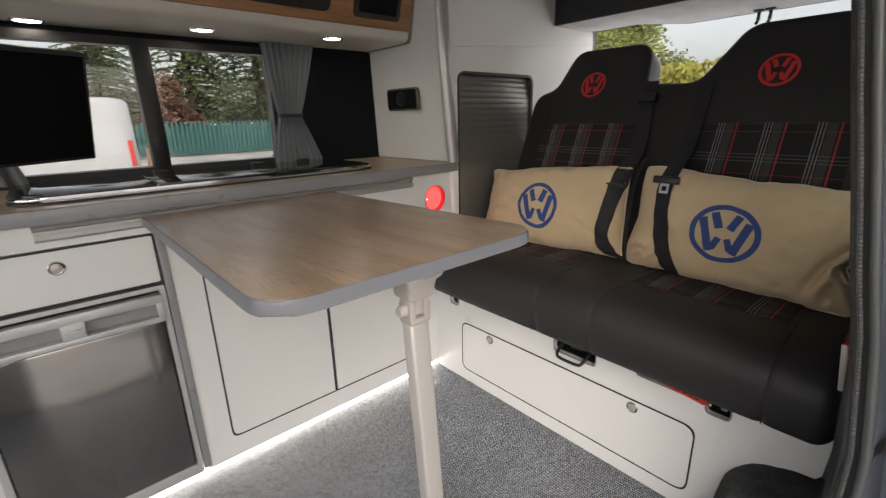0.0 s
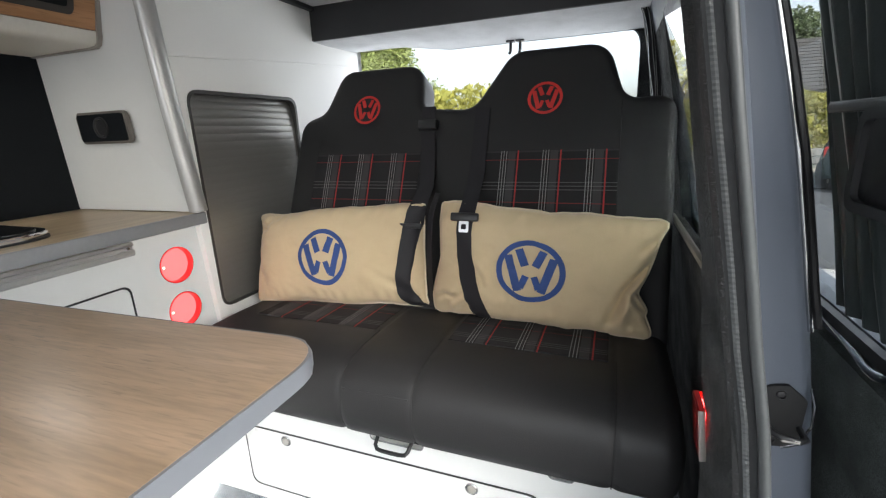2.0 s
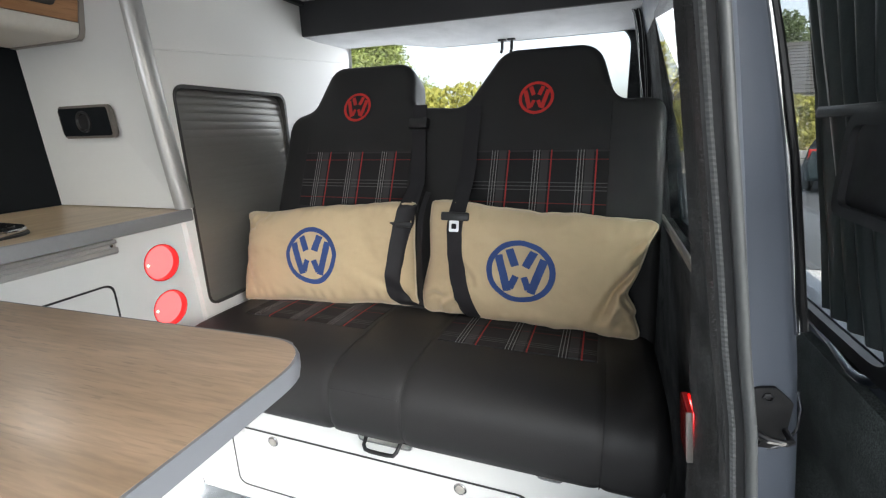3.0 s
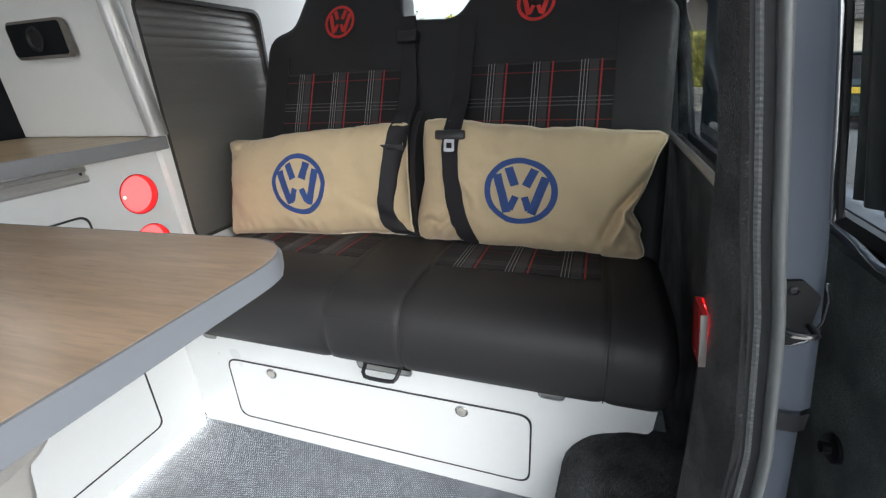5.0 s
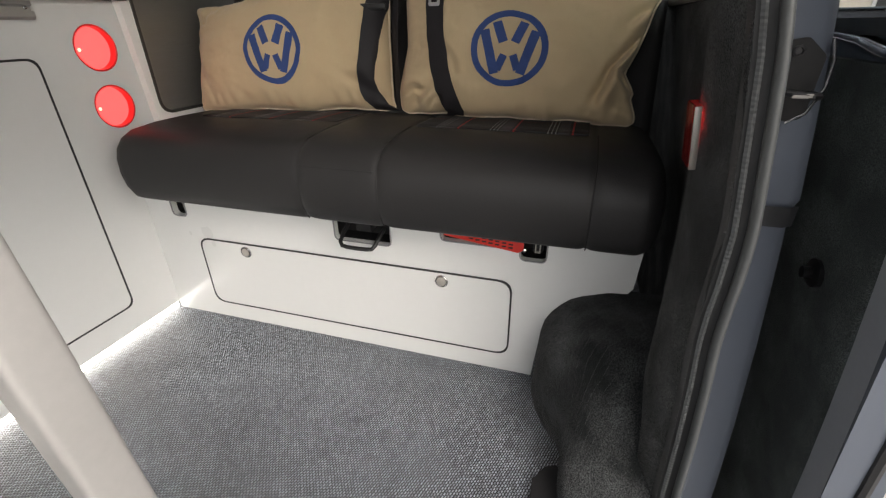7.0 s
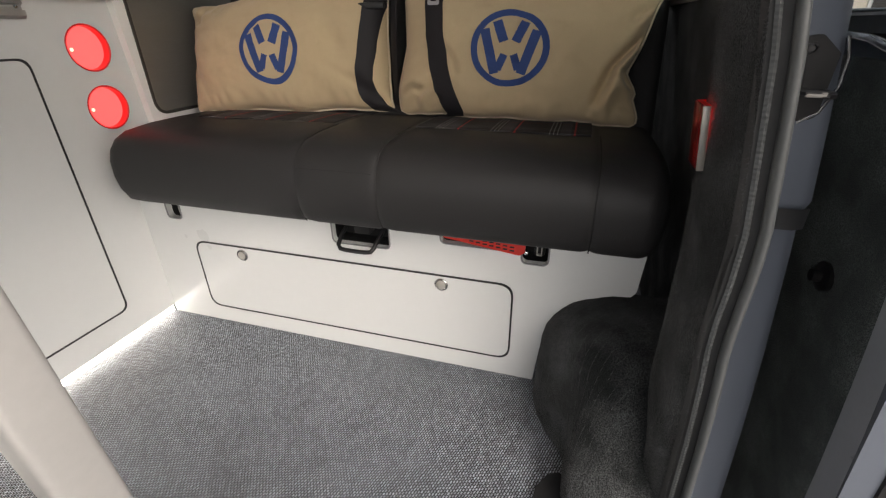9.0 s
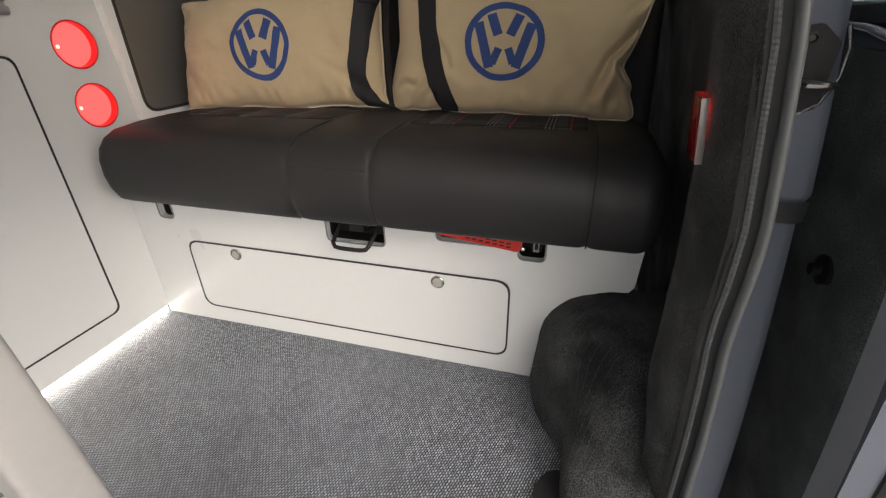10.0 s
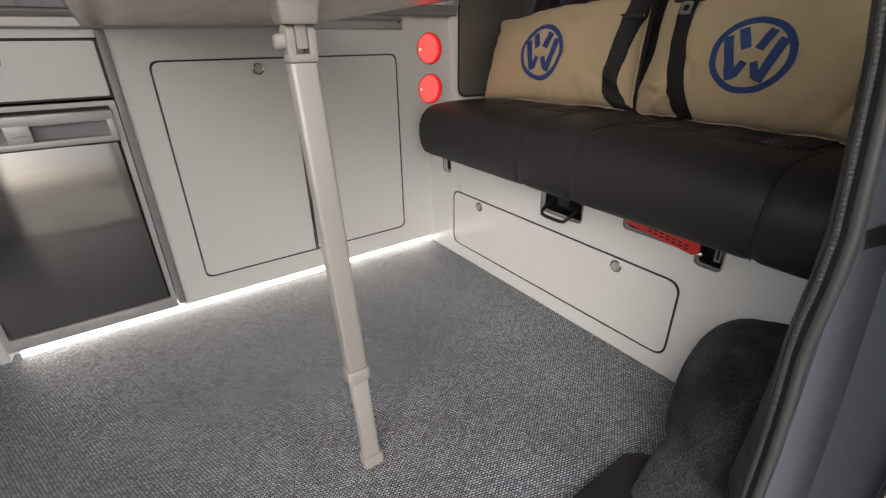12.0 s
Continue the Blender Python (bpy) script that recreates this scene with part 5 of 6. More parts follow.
lined = thing("pillar_lining", loft(bmesh.new(), lining, zs, (0.006, -0.012, 0)), CARPET, "charcoal carpet lining of the rear door pillar", "lining", kind="structure", smooth=70)
PILE = mat("charcoal_carpet_fibre", (0.11, 0.115, 0.118), 1.0, var=0.4, scale=60, fine=400, bump=0)


def pile(parent, spots, lean, count, length, seed):
    """Loose fibre ends standing off a carpeted surface; spots(rng) gives a place on it."""
    rng = random.Random(seed)
    verts, faces = [], []
    for k in range(count):
        p = spots(rng)
        d = (Vector(lean) + Vector((rng.gauss(0, 0.6), rng.gauss(0, 0.6), rng.gauss(0, 0.6)))).normalized() * length * rng.uniform(0.5, 1.3)
        a = d.orthogonal().normalized() * 0.00022
        verts += [p - a, p + a, p + d]
        faces.append((3 * k, 3 * k + 1, 3 * k + 2))
    me = bpy.data.meshes.new("pile")
    me.from_pydata(verts, [], faces)
    me.materials.append(PILE)
    ob = new("pile", me)
    ob.parent = parent
    return tagged(ob, kind="stuff")


def on_lining(rng):
    prof = lining(rng.uniform(-0.2, 1.27))
    k = rng.randrange(len(prof) - 1)
    return prof[k].lerp(prof[k + 1], rng.random())


pile(lined, on_lining, (-0.25, 0.9, 0.1), 16000, 0.0032, 21)
quarter = empty("window_2", (1.15, 0.0, 0.72), "rear quarter window behind the carpeted door pillar", "window", kind="structure")
QX0, QX1, QZ0, QZ1 = 0.68, 1.36, 0.72, 1.20
for x0, x1, z0, z1 in ((QX0, REAR + 0.05, -0.42, QZ0), (QX0, REAR + 0.05, QZ1, 1.36), (QX1, REAR + 0.05, QZ0, QZ1)):
    q = 8
    inset_y = 0.030 if z1 == QZ0 else 0.046
    grid = [[Vector((x, sd(z) - inset_y, z)) for x in (x0, (x0 + x1) / 2, x1)] for z in [lerp(z0, z1, k / q) for k in range(q + 1)]]
    part("inner_panel", sheet(bmesh.new(), grid, (0, -0.02, 0)), CARPET, quarter, "dark carpeted inner panel", smooth=60)
    grid = [[Vector((x, sd(z) - 0.092 * tuck(z), z)) for x in (x0 + 0.005, (x0 + x1) / 2, x1)] for z in [lerp(z0, z1, k / q) for k in range(q + 1)]]
    part("outer_panel", sheet(bmesh.new(), grid, (0, 0.012, 0)), PAINT, quarter, "slate-grey painted outer panel", smooth=60)
part("sill_strip", tube(bmesh.new(), [(lerp(QX0, QX1, k / 8), sd(QZ0) - 0.024, QZ0 + 0.004) for k in range(9)], 0.007, 7), TAUPE, quarter)
g = part("pane", sheet(bmesh.new(), [[Vector((x, sd(z) - 0.080 * tuck(z), z)) for x in (QX0 + 0.010, QX1 + 0.03)] for z in [lerp(QZ0 - 0.02, QZ1 + 0.02, k / 6) for k in range(7)]], (0, 0.004, 0)), TINTED, quarter)

seal = empty("door_seal", (0.575, 0.05, 0.0), "black rubber door seal with a ribbed grip strip", "seal", kind="structure")
fz = [lerp(-0.12, 1.26, k / 46) for k in range(47)]


part("bulb", tube(bmesh.new(), [(0.570, sd(z) - 0.0085 + swing(z), z) for z in fz], 0.0054, 10), mat("grey_seal_bulb", (0.058, 0.063, 0.065), 0.45, var=0.12, bump=0.1), seal, "smooth grey rubber bulb")
part("channel", loft(bmesh.new(), lambda z: [Vector((a, sd(z) + e + swing(z), z)) for a, e in ((0.5735, -0.006), (0.577, 0.000), (0.5775, 0.006), (0.579, 0.0115), (0.586, 0.016))], fz, (0.006, -0.003, 0)), RUBBER, seal)
rz = [lerp(-0.10, 1.25, k / 540) for k in range(541)]
ribs = [[Vector((a - 0.0006 * (k % 2), sd(z) + e + swing(z), z)) for a, e in ((0.5757, 0.0032), (0.5746, 0.0060), (0.5762, 0.0088))] for k, z in enumerate(rz)]
part("grip_strip", sheet(bmesh.new(), ribs), mat("ribbed_rubber", (0.062, 0.067, 0.069), 0.5, var=0.1), seal, "ribbed grip strip", smooth=0)


def jamb(z):
    s, u = sd(z), tuck(z)
    q = max(0, min(1, (0.515 - z) / 0.02)) * 0.020
    return [Vector((a, s + e, z)) for a, e in ((0.584, -0.004 + swing(z)), (0.580, -0.014 + swing(z)), (0.590 + q, -0.022), (0.618 + q, -0.027), (0.640 + q, -0.034 * u), (0.645 + q, -0.050 * u), (0.645 + q, -0.074 * u), (0.652 + q, -0.086 * u), (0.668 + q, -0.092 * u), (0.690, -0.0925 * u))]


jz = [-0.42, -0.3, -0.15, 0.0, 0.1, 0.2, 0.3, 0.4, 0.48, 0.493, 0.515, 0.6, 0.7, 0.8, 0.9, 1.0, 1.1, 1.2, 1.34]
pillar = thing("door_jamb", loft(bmesh.new(), jamb, jz, (0.006, 0.010, 0)), PAINT, "slate-grey painted rear jamb of the sliding door opening", "bodywork", kind="structure", smooth=50)
# dark strip laid on the paint for the shade below the overhang
part("ledge_gap", loft(bmesh.new(), lambda z: [p + Vector((-0.0015, -0.0008, 0)) for p in jamb(0.516)[2:8]] if z > 0.51 else [Vector((p.x - 0.0015, p.y - 0.0008, z)) for p in jamb(0.516)[2:8]], [0.484, 0.508]), DARKLINE, pillar, "dark strip standing in for the shaded gap under the upper jamb")
edge = empty("window_edge_trim", (0.66, 0.0, 0.72), "bright metal and black trim along the quarter window's edge", "trim", kind="structure")
part("bright_strip", tube(bmesh.new(), [(0.6515, sd(z) - 0.0865 * tuck(z), z) for z in [lerp(0.735, 1.25, k / 14) for k in range(15)]], 0.0028, 9), STEEL, edge)
part("black_strip", tube(bmesh.new(), [(0.664, sd(z) - 0.0965 * tuck(z), z) for z in [lerp(0.735, 1.25, k / 14) for k in range(15)]], 0.0052, 9), BLACK, edge)
sill = bmesh.new()
box(sill, FRONT, 0.60, -0.10, -0.03, -0.42, -0.19, 0.02)
thing("door_sill", sill, PAINT, "slate-grey painted sill under the door opening", "bodywork", kind="structure")

# latch plate on the jamb
st = empty("door_striker", (0.64, 0.018, 0.64), "black striker plate with a steel loop on the painted jamb", "striker plate")
part("plate", prism(bmesh.new(), rounded([(-0.004, 0.606, 0.006), (0.030, 0.602, 0.008), (0.040, 0.640, 0.008), (0.034, 0.676, 0.008), (0.012, 0.680, 0.006), (-0.006, 0.664, 0.006)]), on_x(0.645), (-0.007, 0, 0), 0.002), SATIN, st)
part("loop", tube(bmesh.new(), [(0.638, 0.030, 0.634), (0.618, 0.028, 0.634), (0.612, 0.021, 0.633), (0.612, 0.004, 0.631), (0.618, -0.003, 0.630), (0.638, -0.003, 0.630)], 0.0034, 8), BLACK, st, "black steel loop")
part("loop_tip", cube(0.6088, 0.6150, 0.004, 0.022, 0.6290, 0.6340, 0.0018), CAST, st, "worn bright loop end")
for y, z in ((0.018, 0.668), (0.022, 0.612)):
    bm = bmesh.new()
    lathe(bm, (0.638, y, z), (-1, 0, 0), [(0.0055, -0.001), (0.0055, 0.002), (0.0035, 0.003), (0.003, 0.001), (0, 0.001)], 6)
    part("bolt", bm, BLACK, st)
part("buffer", tube(bmesh.new(), [(0.640, -0.008, 0.678), (0.637, -0.0125, 0.660), (0.636, -0.0125, 0.636), (0.637, -0.004, 0.612), (0.640, 0.010, 0.602)], 0.0016, 7), STEEL, st, "bright curved spring")

for ob in st.children:
    ob.data.transform(Matrix.Translation((0.002, 0.010, -0.005)))

# red marker lamp on the lining
mk_ = empty("marker_lamp", (0.686, 0.095, 0.565), "small lit red courtesy lamp with a clear bezel on carpet", "lamp")
mrot = Matrix.Translation((0.687, 0.0838, 0.570)) @ pose(0, 0, 0, -6.5, 0, 0)
part("bezel", cube(-0.0135, -0.0108, 0.0008, 0.0090, -0.036, 0.036, 0.0010, 2, mrot), SATINNICKEL, mk_, "bright metal front edge")
part("back_edge", cube(0.032, 0.0350, -0.003, 0.0084, -0.036, 0.036, 0.0012, 2, mrot), REDWALL, mk_)
for z in (-0.0360, 0.0345):
    part("end_lip", cube(-0.0108, 0.036, 0.0005, 0.0066, z, z + 0.0015, 0.0003, 1, mrot), REDWALL, mk_)
part("cover", cube(-0.0108, 0.036, 0.0066, 0.0086, -0.036, 0.036, 0.001, 2, mrot), mat("red_translucent_cover", (0.22, 0.012, 0.012), 0.2, var=0.05), mk_, "dark red cover")
part("lens", cube(-0.0040, 0.028, -0.004, 0.0024, -0.029, 0.029, 0.001, 2, mrot), REDDIM, mk_, "red lens")

# wheel-arch box covered in carpet
arch = bmesh.new()
rows = []
for k in range(19):
    f = k / 18
    x = lerp(0.548, 0.884, f)
    yo = curve([(0.50, 0.170), (0.60, 0.180), (0.69, 0.184), (0.735, 0.216), (0.77, 0.236), (0.82, 0.248), (0.9, 0.252)], x)
    h = curve([(0.54, 0.004), (0.57, 0.045), (0.61, 0.095), (0.66, 0.158), (0.72, 0.212), (0.78, 0.235), (0.9, 0.236)], x)
    row = []
    for a in range(11):
        g = a / 10 * math.pi / 2
        c, s = math.cos(g) ** 0.55, math.sin(g) ** 0.55
        wob = 0.004 * noise.noise((x * 14, a * 0.5, 2.0))
        row.append(Vector((x, 0.03 + (yo - 0.03) * c + wob, h * s + 0.001)))
    rows.append(row)
sheet(arch, rows, None)
for k in (0, -1):
    loopv = [arch.verts.new(p) for p in rows[k]] + [arch.verts.new((rows[k][0].x, 0.03, 0.001))]
    arch.faces.new(loopv)
arch_rows = rows
boxed = thing("wheel_arch", arch, CARPET, "charcoal carpeted wheel arch box beside the bench", "wheel arch", kind="structure", smooth=70)


def on_arch(rng):
    i, j = rng.randrange(len(arch_rows) - 1), rng.randrange(len(arch_rows[0]) - 1)
    return arch_rows[i][j].lerp(arch_rows[i + 1][j + 1], rng.random())


pile(boxed, on_arch, (-0.2, 0.5, 0.6), 12000, 0.0015, 22)

# ---- sliding door, slid open along the side ----
door = empty("sliding_door", (1.1, -0.15, -0.3), "open slate-grey sliding door with dark carpet lining and a window", "sliding door")
DI, DO = -0.165, -0.231        # inner and outer skin, from the near side's lean


def dplace(y):
    return lambda a, b: Vector((a, y + sd(b), b))


dw0, dw1, dz0, dz1 = 0.650, 1.47, 0.690, 1.20
n_out, n_in = rrect(0.545, 1.60, -0.40, 1.30, 0.04, 12), rrect(dw0, dw1, dz0, dz1, 0.06, 12)
n_out = [(a + lerp(0.030, -0.060, (b + 0.40) / 1.70) * (a < 1.0), b) for a, b in n_out]     # the leading edge rakes forward with height


def fill(bm, outer, inner, y, thick):
    """A frame between two outlines in several steps, so that it follows the lean."""
    steps = 6
    loops = [[(lerp(a, c, k / steps), lerp(b, d, k / steps)) for (a, b), (c, d) in zip(outer, inner)] for k in range(steps + 1)]
    grid = [[dplace(y)(a, b) for a, b in lp + lp[:1]] for lp in loops]
    return sheet(bm, grid, (0, thick, 0))


part("shell", fill(bmesh.new(), n_out, n_in, DO, 0.052), PAINT, door)
grid = [[dplace(DO + 0.054)(x, z) for x in (0.640, 0.7, 0.9, 1.2, 1.56)] for z in [lerp(-0.34, 0.645, k / 10) for k in range(11)]]
part("lining", sheet(bmesh.new(), grid, (0, 0.016, 0)), DOORCARPET, door, "charcoal carpet lining", smooth=60)
part("window_frame", fill(bmesh.new(), rrect(dw0 - 0.03, dw1 + 0.02, dz0 - 0.018, dz1 + 0.02, 0.07, 12), n_in, DI - 0.010, 0.012), BLACK, door, "black window rubber")
grid = [[dplace(DO + 0.025)(x, z) for x in (dw0 - 0.02, dw1 + 0.02)] for z in [lerp(dz0 - 0.02, dz1 + 0.02, k / 6) for k in range(7)]]
g = part("pane", sheet(bmesh.new(), grid, (0, 0.004, 0)), TINTED, door)
sy = DI - 0.004 + sd(0.66)
bead = [(0.672, sy, 0.705), (0.684, sy, 0.682), (0.700, sy, 0.667), (0.718, sy, 0.659), (0.738, sy, 0.657), (0.765, sy, 0.661), (0.80, sy, 0.668), (0.86, sy, 0.673)] + [(lerp(0.95, 1.46, k / 6), sy, 0.676) for k in range(7)]
part("chrome_strip", tube(bmesh.new(), bead, 0.0080, 10), CHROME, door, "chromed strip under the window")
# flange coloured far paler than the door to imitate the sky's reflection
part("front_flange", sheet(bmesh.new(), [[dplace(DI - 0.012)(x, z) for x in (0.590, 0.615, 0.650)] for z in [lerp(-0.38, 0.52, k / 10) for k in range(11)]], (0, 0.010, 0)), mat("sky_bright_paint", (0.55, 0.57, 0.60), 0.3, var=0.04, bump=0, coat=0.6), door, "painted front flange, coloured pale for the sky it reflects")
part("edge_rubber", tube(bmesh.new(), [dplace(DI - 0.004)(lerp(0.577, 0.487, (z + 0.40) / 1.70), z) for z in [lerp(-0.38, 1.26, k / 30) for k in range(31)]], 0.007, 8), RUBBER, door)
part("edge_seal", sheet(bmesh.new(), [[dplace(DI - 0.012 + d)(x, z) for x, d in ((0.549, 0.0), (0.560, 0.006), (0.578, 0.006), (0.588, 0.0))] for z in [lerp(-0.38, 0.64, k / 10) for k in range(11)]], (0, -0.008, 0)), RUBBER, door, "black rubber edge seal")
part("inner_handle", prism(bmesh.new(), rrect(0.520, 0.650, 0.864, 0.960, 0.018), lambda a, b: Vector((a, DI + 0.022 + sd(0.917), b)), (0, 0.024, 0), 0.006), BLACK, door, "black plastic handle housing")
part("handle_recess", ringed(bmesh.new(), rrect(0.522, 0.648, 0.866, 0.958, 0.018), rrect(0.532, 0.638, 0.876, 0.948, 0.012), lambda a, b: Vector((a, DI + 0.0465 + sd(0.917), b)), (0, 0.006, 0)), RUBBER, door)
bm = bmesh.new()
lathe(bm, (0.745, DI + 0.006 + sd(0.385), 0.385), (0, 1, 0), [(0.020, -0.01), (0.020, 0.004), (0.008, 0.006), (0.008, 0.016), (0, 0.016)], 14)
part("roller_bolt", bm, BLACK, door)
dc = empty("curtain", (0.70, DI + 0.10, 0.69), "dark green-grey curtain with pale piping tied back at the door window", "curtain", "door curtains")
dgrid = [[p + Vector((-0.090 * (1.24 - p.z) / 0.55, sd(p.z), 0)) for p in r] for r in drape(0.575, 0.846, DI + 0.018, 0.728, 1.24, 0.504, 0.74, 7, 0.0070, 0.08)]
part("cloth", sheet(bmesh.new(), dgrid, (0, -0.002, 0)), DOORCURTAIN, dc, smooth=80)
for k in (2, 13, 30, 44):
    part("piping", tube(bmesh.new(), [r[k] + Vector((0, 0.002, 0)) for r in dgrid], 0.0012, 5), SILVER, dc, "pale piping")
part("tie", prism(bmesh.new(), rrect(0.612, 0.768, DI + sd(0.96) + 0.008, DI + sd(0.96) + 0.030, 0.009), on_z(0.955), (0, 0, 0.012), 0.004, 3), BLACK, dc)

# hooks at the top of the rear window
for y in (0.568, 0.535):
    hk = empty("roof_hook", (1.76, y, 1.252), "small metal hook under the rear roof lining", "hook", "roof hooks")
    part("plate", cube(1.745, 1.775, y - 0.014, y + 0.014, 1.240, 1.249, 0.002), BLACK, hk)
    part("stem", tube(bmesh.new(), [(1.76, y, 1.242), (1.758, y, 1.214), (1.745, y, 1.204)], 0.0055, 7), BLACK, hk)


# dark curtain with pale piping beside the rear window
rc = empty("curtain", (1.62, 0.11, 0.98), "dark curtain with pale piping drawn aside at the rear window", "curtain", "rear curtains")
rgrid = []
for i in range(17):
    f = i / 16
    z = lerp(1.268, 0.98, f)
    yc, half = lerp(0.146, 0.100, f ** 0.7), lerp(0.021, 0.016, f)
    rgrid.append([Vector((1.60 + 0.008 * math.sin(2 * math.pi * 3 * j / 24 + 0.8 * f), yc + half * (2 * j / 24 - 1) + 0.004 * noise.noise((j * 0.3, f * 3, 4.0)), z)) for j in range(25)])
part("cloth", sheet(bmesh.new(), rgrid, (0.003, 0, 0)), mat("charcoal_curtain_cloth", (0.03, 0.03, 0.033), 0.7, var=0.15, scale=20, fine=500, bump=0.3), rc, smooth=80)
for j in (3, 10, 14, 21):
    part("piping", tube(bmesh.new(), [r[j] + Vector((-0.002, 0, 0)) for r in rgrid], 0.0011, 5), SILVER, rc, "pale piping")


# ---- outside ----
GZ = -0.56
GRAVEL = mat("pale_gravel", (0.46, 0.445, 0.42), 0.95, var=0.35, scale=0.7, fine=26, bump=0.9, depth=0.02)
TARMAC = mat("grey_tarmac", (0.085, 0.087, 0.09), 0.9, var=0.2, scale=0.5, fine=40, bump=0.5, depth=0.01)
LEAFDARK = mat("conifer_needles", (0.10, 0.13, 0.05), 0.7, var=0.6, scale=1.3, fine=20, bump=0)
LEAFLIGHT = mat("light_green_leaves", (0.24, 0.28, 0.07), 0.65, var=0.35, scale=1.5, fine=20, bump=0)
HEDGE = mat("yellow_green_hedge_leaves", (0.34, 0.32, 0.06), 0.7, var=0.35, scale=2, fine=20, bump=0)
RUSTY = mat("russet_leaves", (0.20, 0.115, 0.08), 0.7, var=0.4, scale=2, fine=20, bump=0)
BARK = mat("bark", (0.09, 0.07, 0.05), 0.9, var=0.3, scale=3, fine=30, bump=0.6, depth=0.02)
TEAL = mat("teal_painted_fence", (0.040, 0.125, 0.115), 0.55, var=0.2, scale=2, fine=30, bump=0.1)
VANWHITE = mat("white_vehicle_paint", (0.52, 0.53, 0.54), 0.25, var=0.03, scale=2, fine=30, bump=0.0, coat=0.5)
SLATE = mat("slate_roof", (0.085, 0.080, 0.075), 0.9, spec=0.2, var=0.3, scale=3, fine=12, bump=0.5, depth=0.02)
RENDERWALL = mat("cream_render", (0.55, 0.50, 0.42), 0.9, var=0.1, scale=2, fine=40, bump=0.3, depth=0.005)
thing("ground", prism(bmesh.new(), [(900 * math.cos(2 * math.pi * k / 48), 900 * math.sin(2 * math.pi * k / 48)) for k in range(48)], on_z(GZ - 0.1), (0, 0, 0.1)), GRAVEL, "pale gravel yard round the van", "ground", kind="structure", smooth=0)
thing("road", cube(5.5, 15.4, -60, 2.2, GZ + 0.001, GZ + 0.012), TARMAC, "grey tarmac road beyond the van", "road", kind="structure", smooth=0)
kerb = cube(15.4, 15.55, -60, 2.2, GZ, GZ + 0.12, 0.02)
thing("kerb", kerb, RENDERWALL, "pale stone kerb beside the road", "kerb", kind="structure")


def leaves(bm, centre, radii, count, size, rng, flat=0.5):
    """Small pointed leaves scattered through a lumpy volume."""
    for _ in range(count):
        d = Vector((rng.gauss(0, 1), rng.gauss(0, 1), rng.gauss(0, 1))).normalized()
        r = rng.uniform(0.35, 1.0) ** 0.45
        lump = 1 + 0.35 * noise.noise(d * 2.3 + Vector(centre) * 0.7)
        p = Vector(centre) + Vector((d.x * radii[0], d.y * radii[1], d.z * radii[2])) * r * lump
        a = Vector((rng.gauss(0, 1), rng.gauss(0, 1), rng.gauss(0, flat))).normalized()
        b = a.cross(Vector((rng.gauss(0, 1), rng.gauss(0, 1), rng.gauss(0, 1)))).normalized()
        s = size * rng.uniform(0.6, 1.4)
        bm.faces.new([bm.verts.new(q) for q in (p - a * s, p + b * s * 0.45, p + a * s, p - b * s * 0.45)])


def tree(at, height, spread, leaf, material, label, seed, clumps=16, per=170):
    rng = random.Random(seed)
    x, y, z = at
    t = empty("tree", at, label, "tree", "trees outside")
    bm = bmesh.new()
    top_ = Vector((x + rng.uniform(-0.2, 0.2), y, z + height * 0.75))
    tube(bm, [Vector(at), Vector(at).lerp(top_, 0.5) + Vector((0.08, 0.05, 0)), top_], [height * 0.035, height * 0.022, height * 0.006], 9)
    cs = []
    for k in range(clumps):
        a = rng.uniform(0, 2 * math.pi)
        h = rng.uniform(0.30, 0.98)
        w = spread * math.sin(math.pi * min(0.97, 0.22 + 0.74 * h)) * rng.uniform(0.3, 0.9)
        c = Vector((x + math.cos(a) * w, y + math.sin(a) * w, z + height * h))
        cs.append(c)
        s = Vector(at).lerp(top_, min(0.95, h * 0.75))
        tube(bm, [s, s.lerp(c, 0.5) + Vector((0, 0, -0.05)), c], [height * 0.010, height * 0.006, 0.01], 5)
    part("trunk", bm, BARK, t)
    bm = bmesh.new()
    for c in cs:
        q = spread * rng.uniform(0.30, 0.46)
        leaves(bm, c, (q, q, q * 0.75), per, leaf, rng)
    part("crown", bm, material, t, smooth=0)
    return t


def conifer(at, height, spread, seed):
    rng = random.Random(seed)
    x, y, z = at
    t = empty("conifer", at, "tall dark green conifer behind the fence", "tree", "conifers")
    part("trunk", tube(bmesh.new(), [(x, y, z), (x, y, z + height)], [height * 0.025, 0.01], 8), BARK, t)
    bm = bmesh.new()
    n = 420
    for k in range(n):
        h = 0.06 + 0.92 * (k / n)
        a = rng.uniform(0, 2 * math.pi)
        L = spread * (1 - h) ** 0.7 * rng.uniform(0.6, 1.15) + 0.15
        for j in range(30):
            f = (j + rng.random()) / 30
            p = Vector((x + math.cos(a) * L * f, y + math.sin(a) * L * f, z + height * h + 0.10 * L * f - 0.30 * L * f * f))
            for _ in range(3):
                d = Vector((math.cos(a) + rng.gauss(0, 0.8), math.sin(a) + rng.gauss(0, 0.8), rng.gauss(-0.2, 0.45))).normalized()
                b = d.cross(Vector((rng.gauss(0, 1), rng.gauss(0, 1), 1))).normalized()
                s = rng.uniform(0.09, 0.24)
                bm.faces.new([bm.verts.new(v) for v in (p - b * s * 0.22, p + d * s * 0.6 - b * s * 0.2, p + d * s * 1.2, p + b * s * 0.22)])
    part("crown", bm, LEAFDARK, t, smooth=0)
    return t


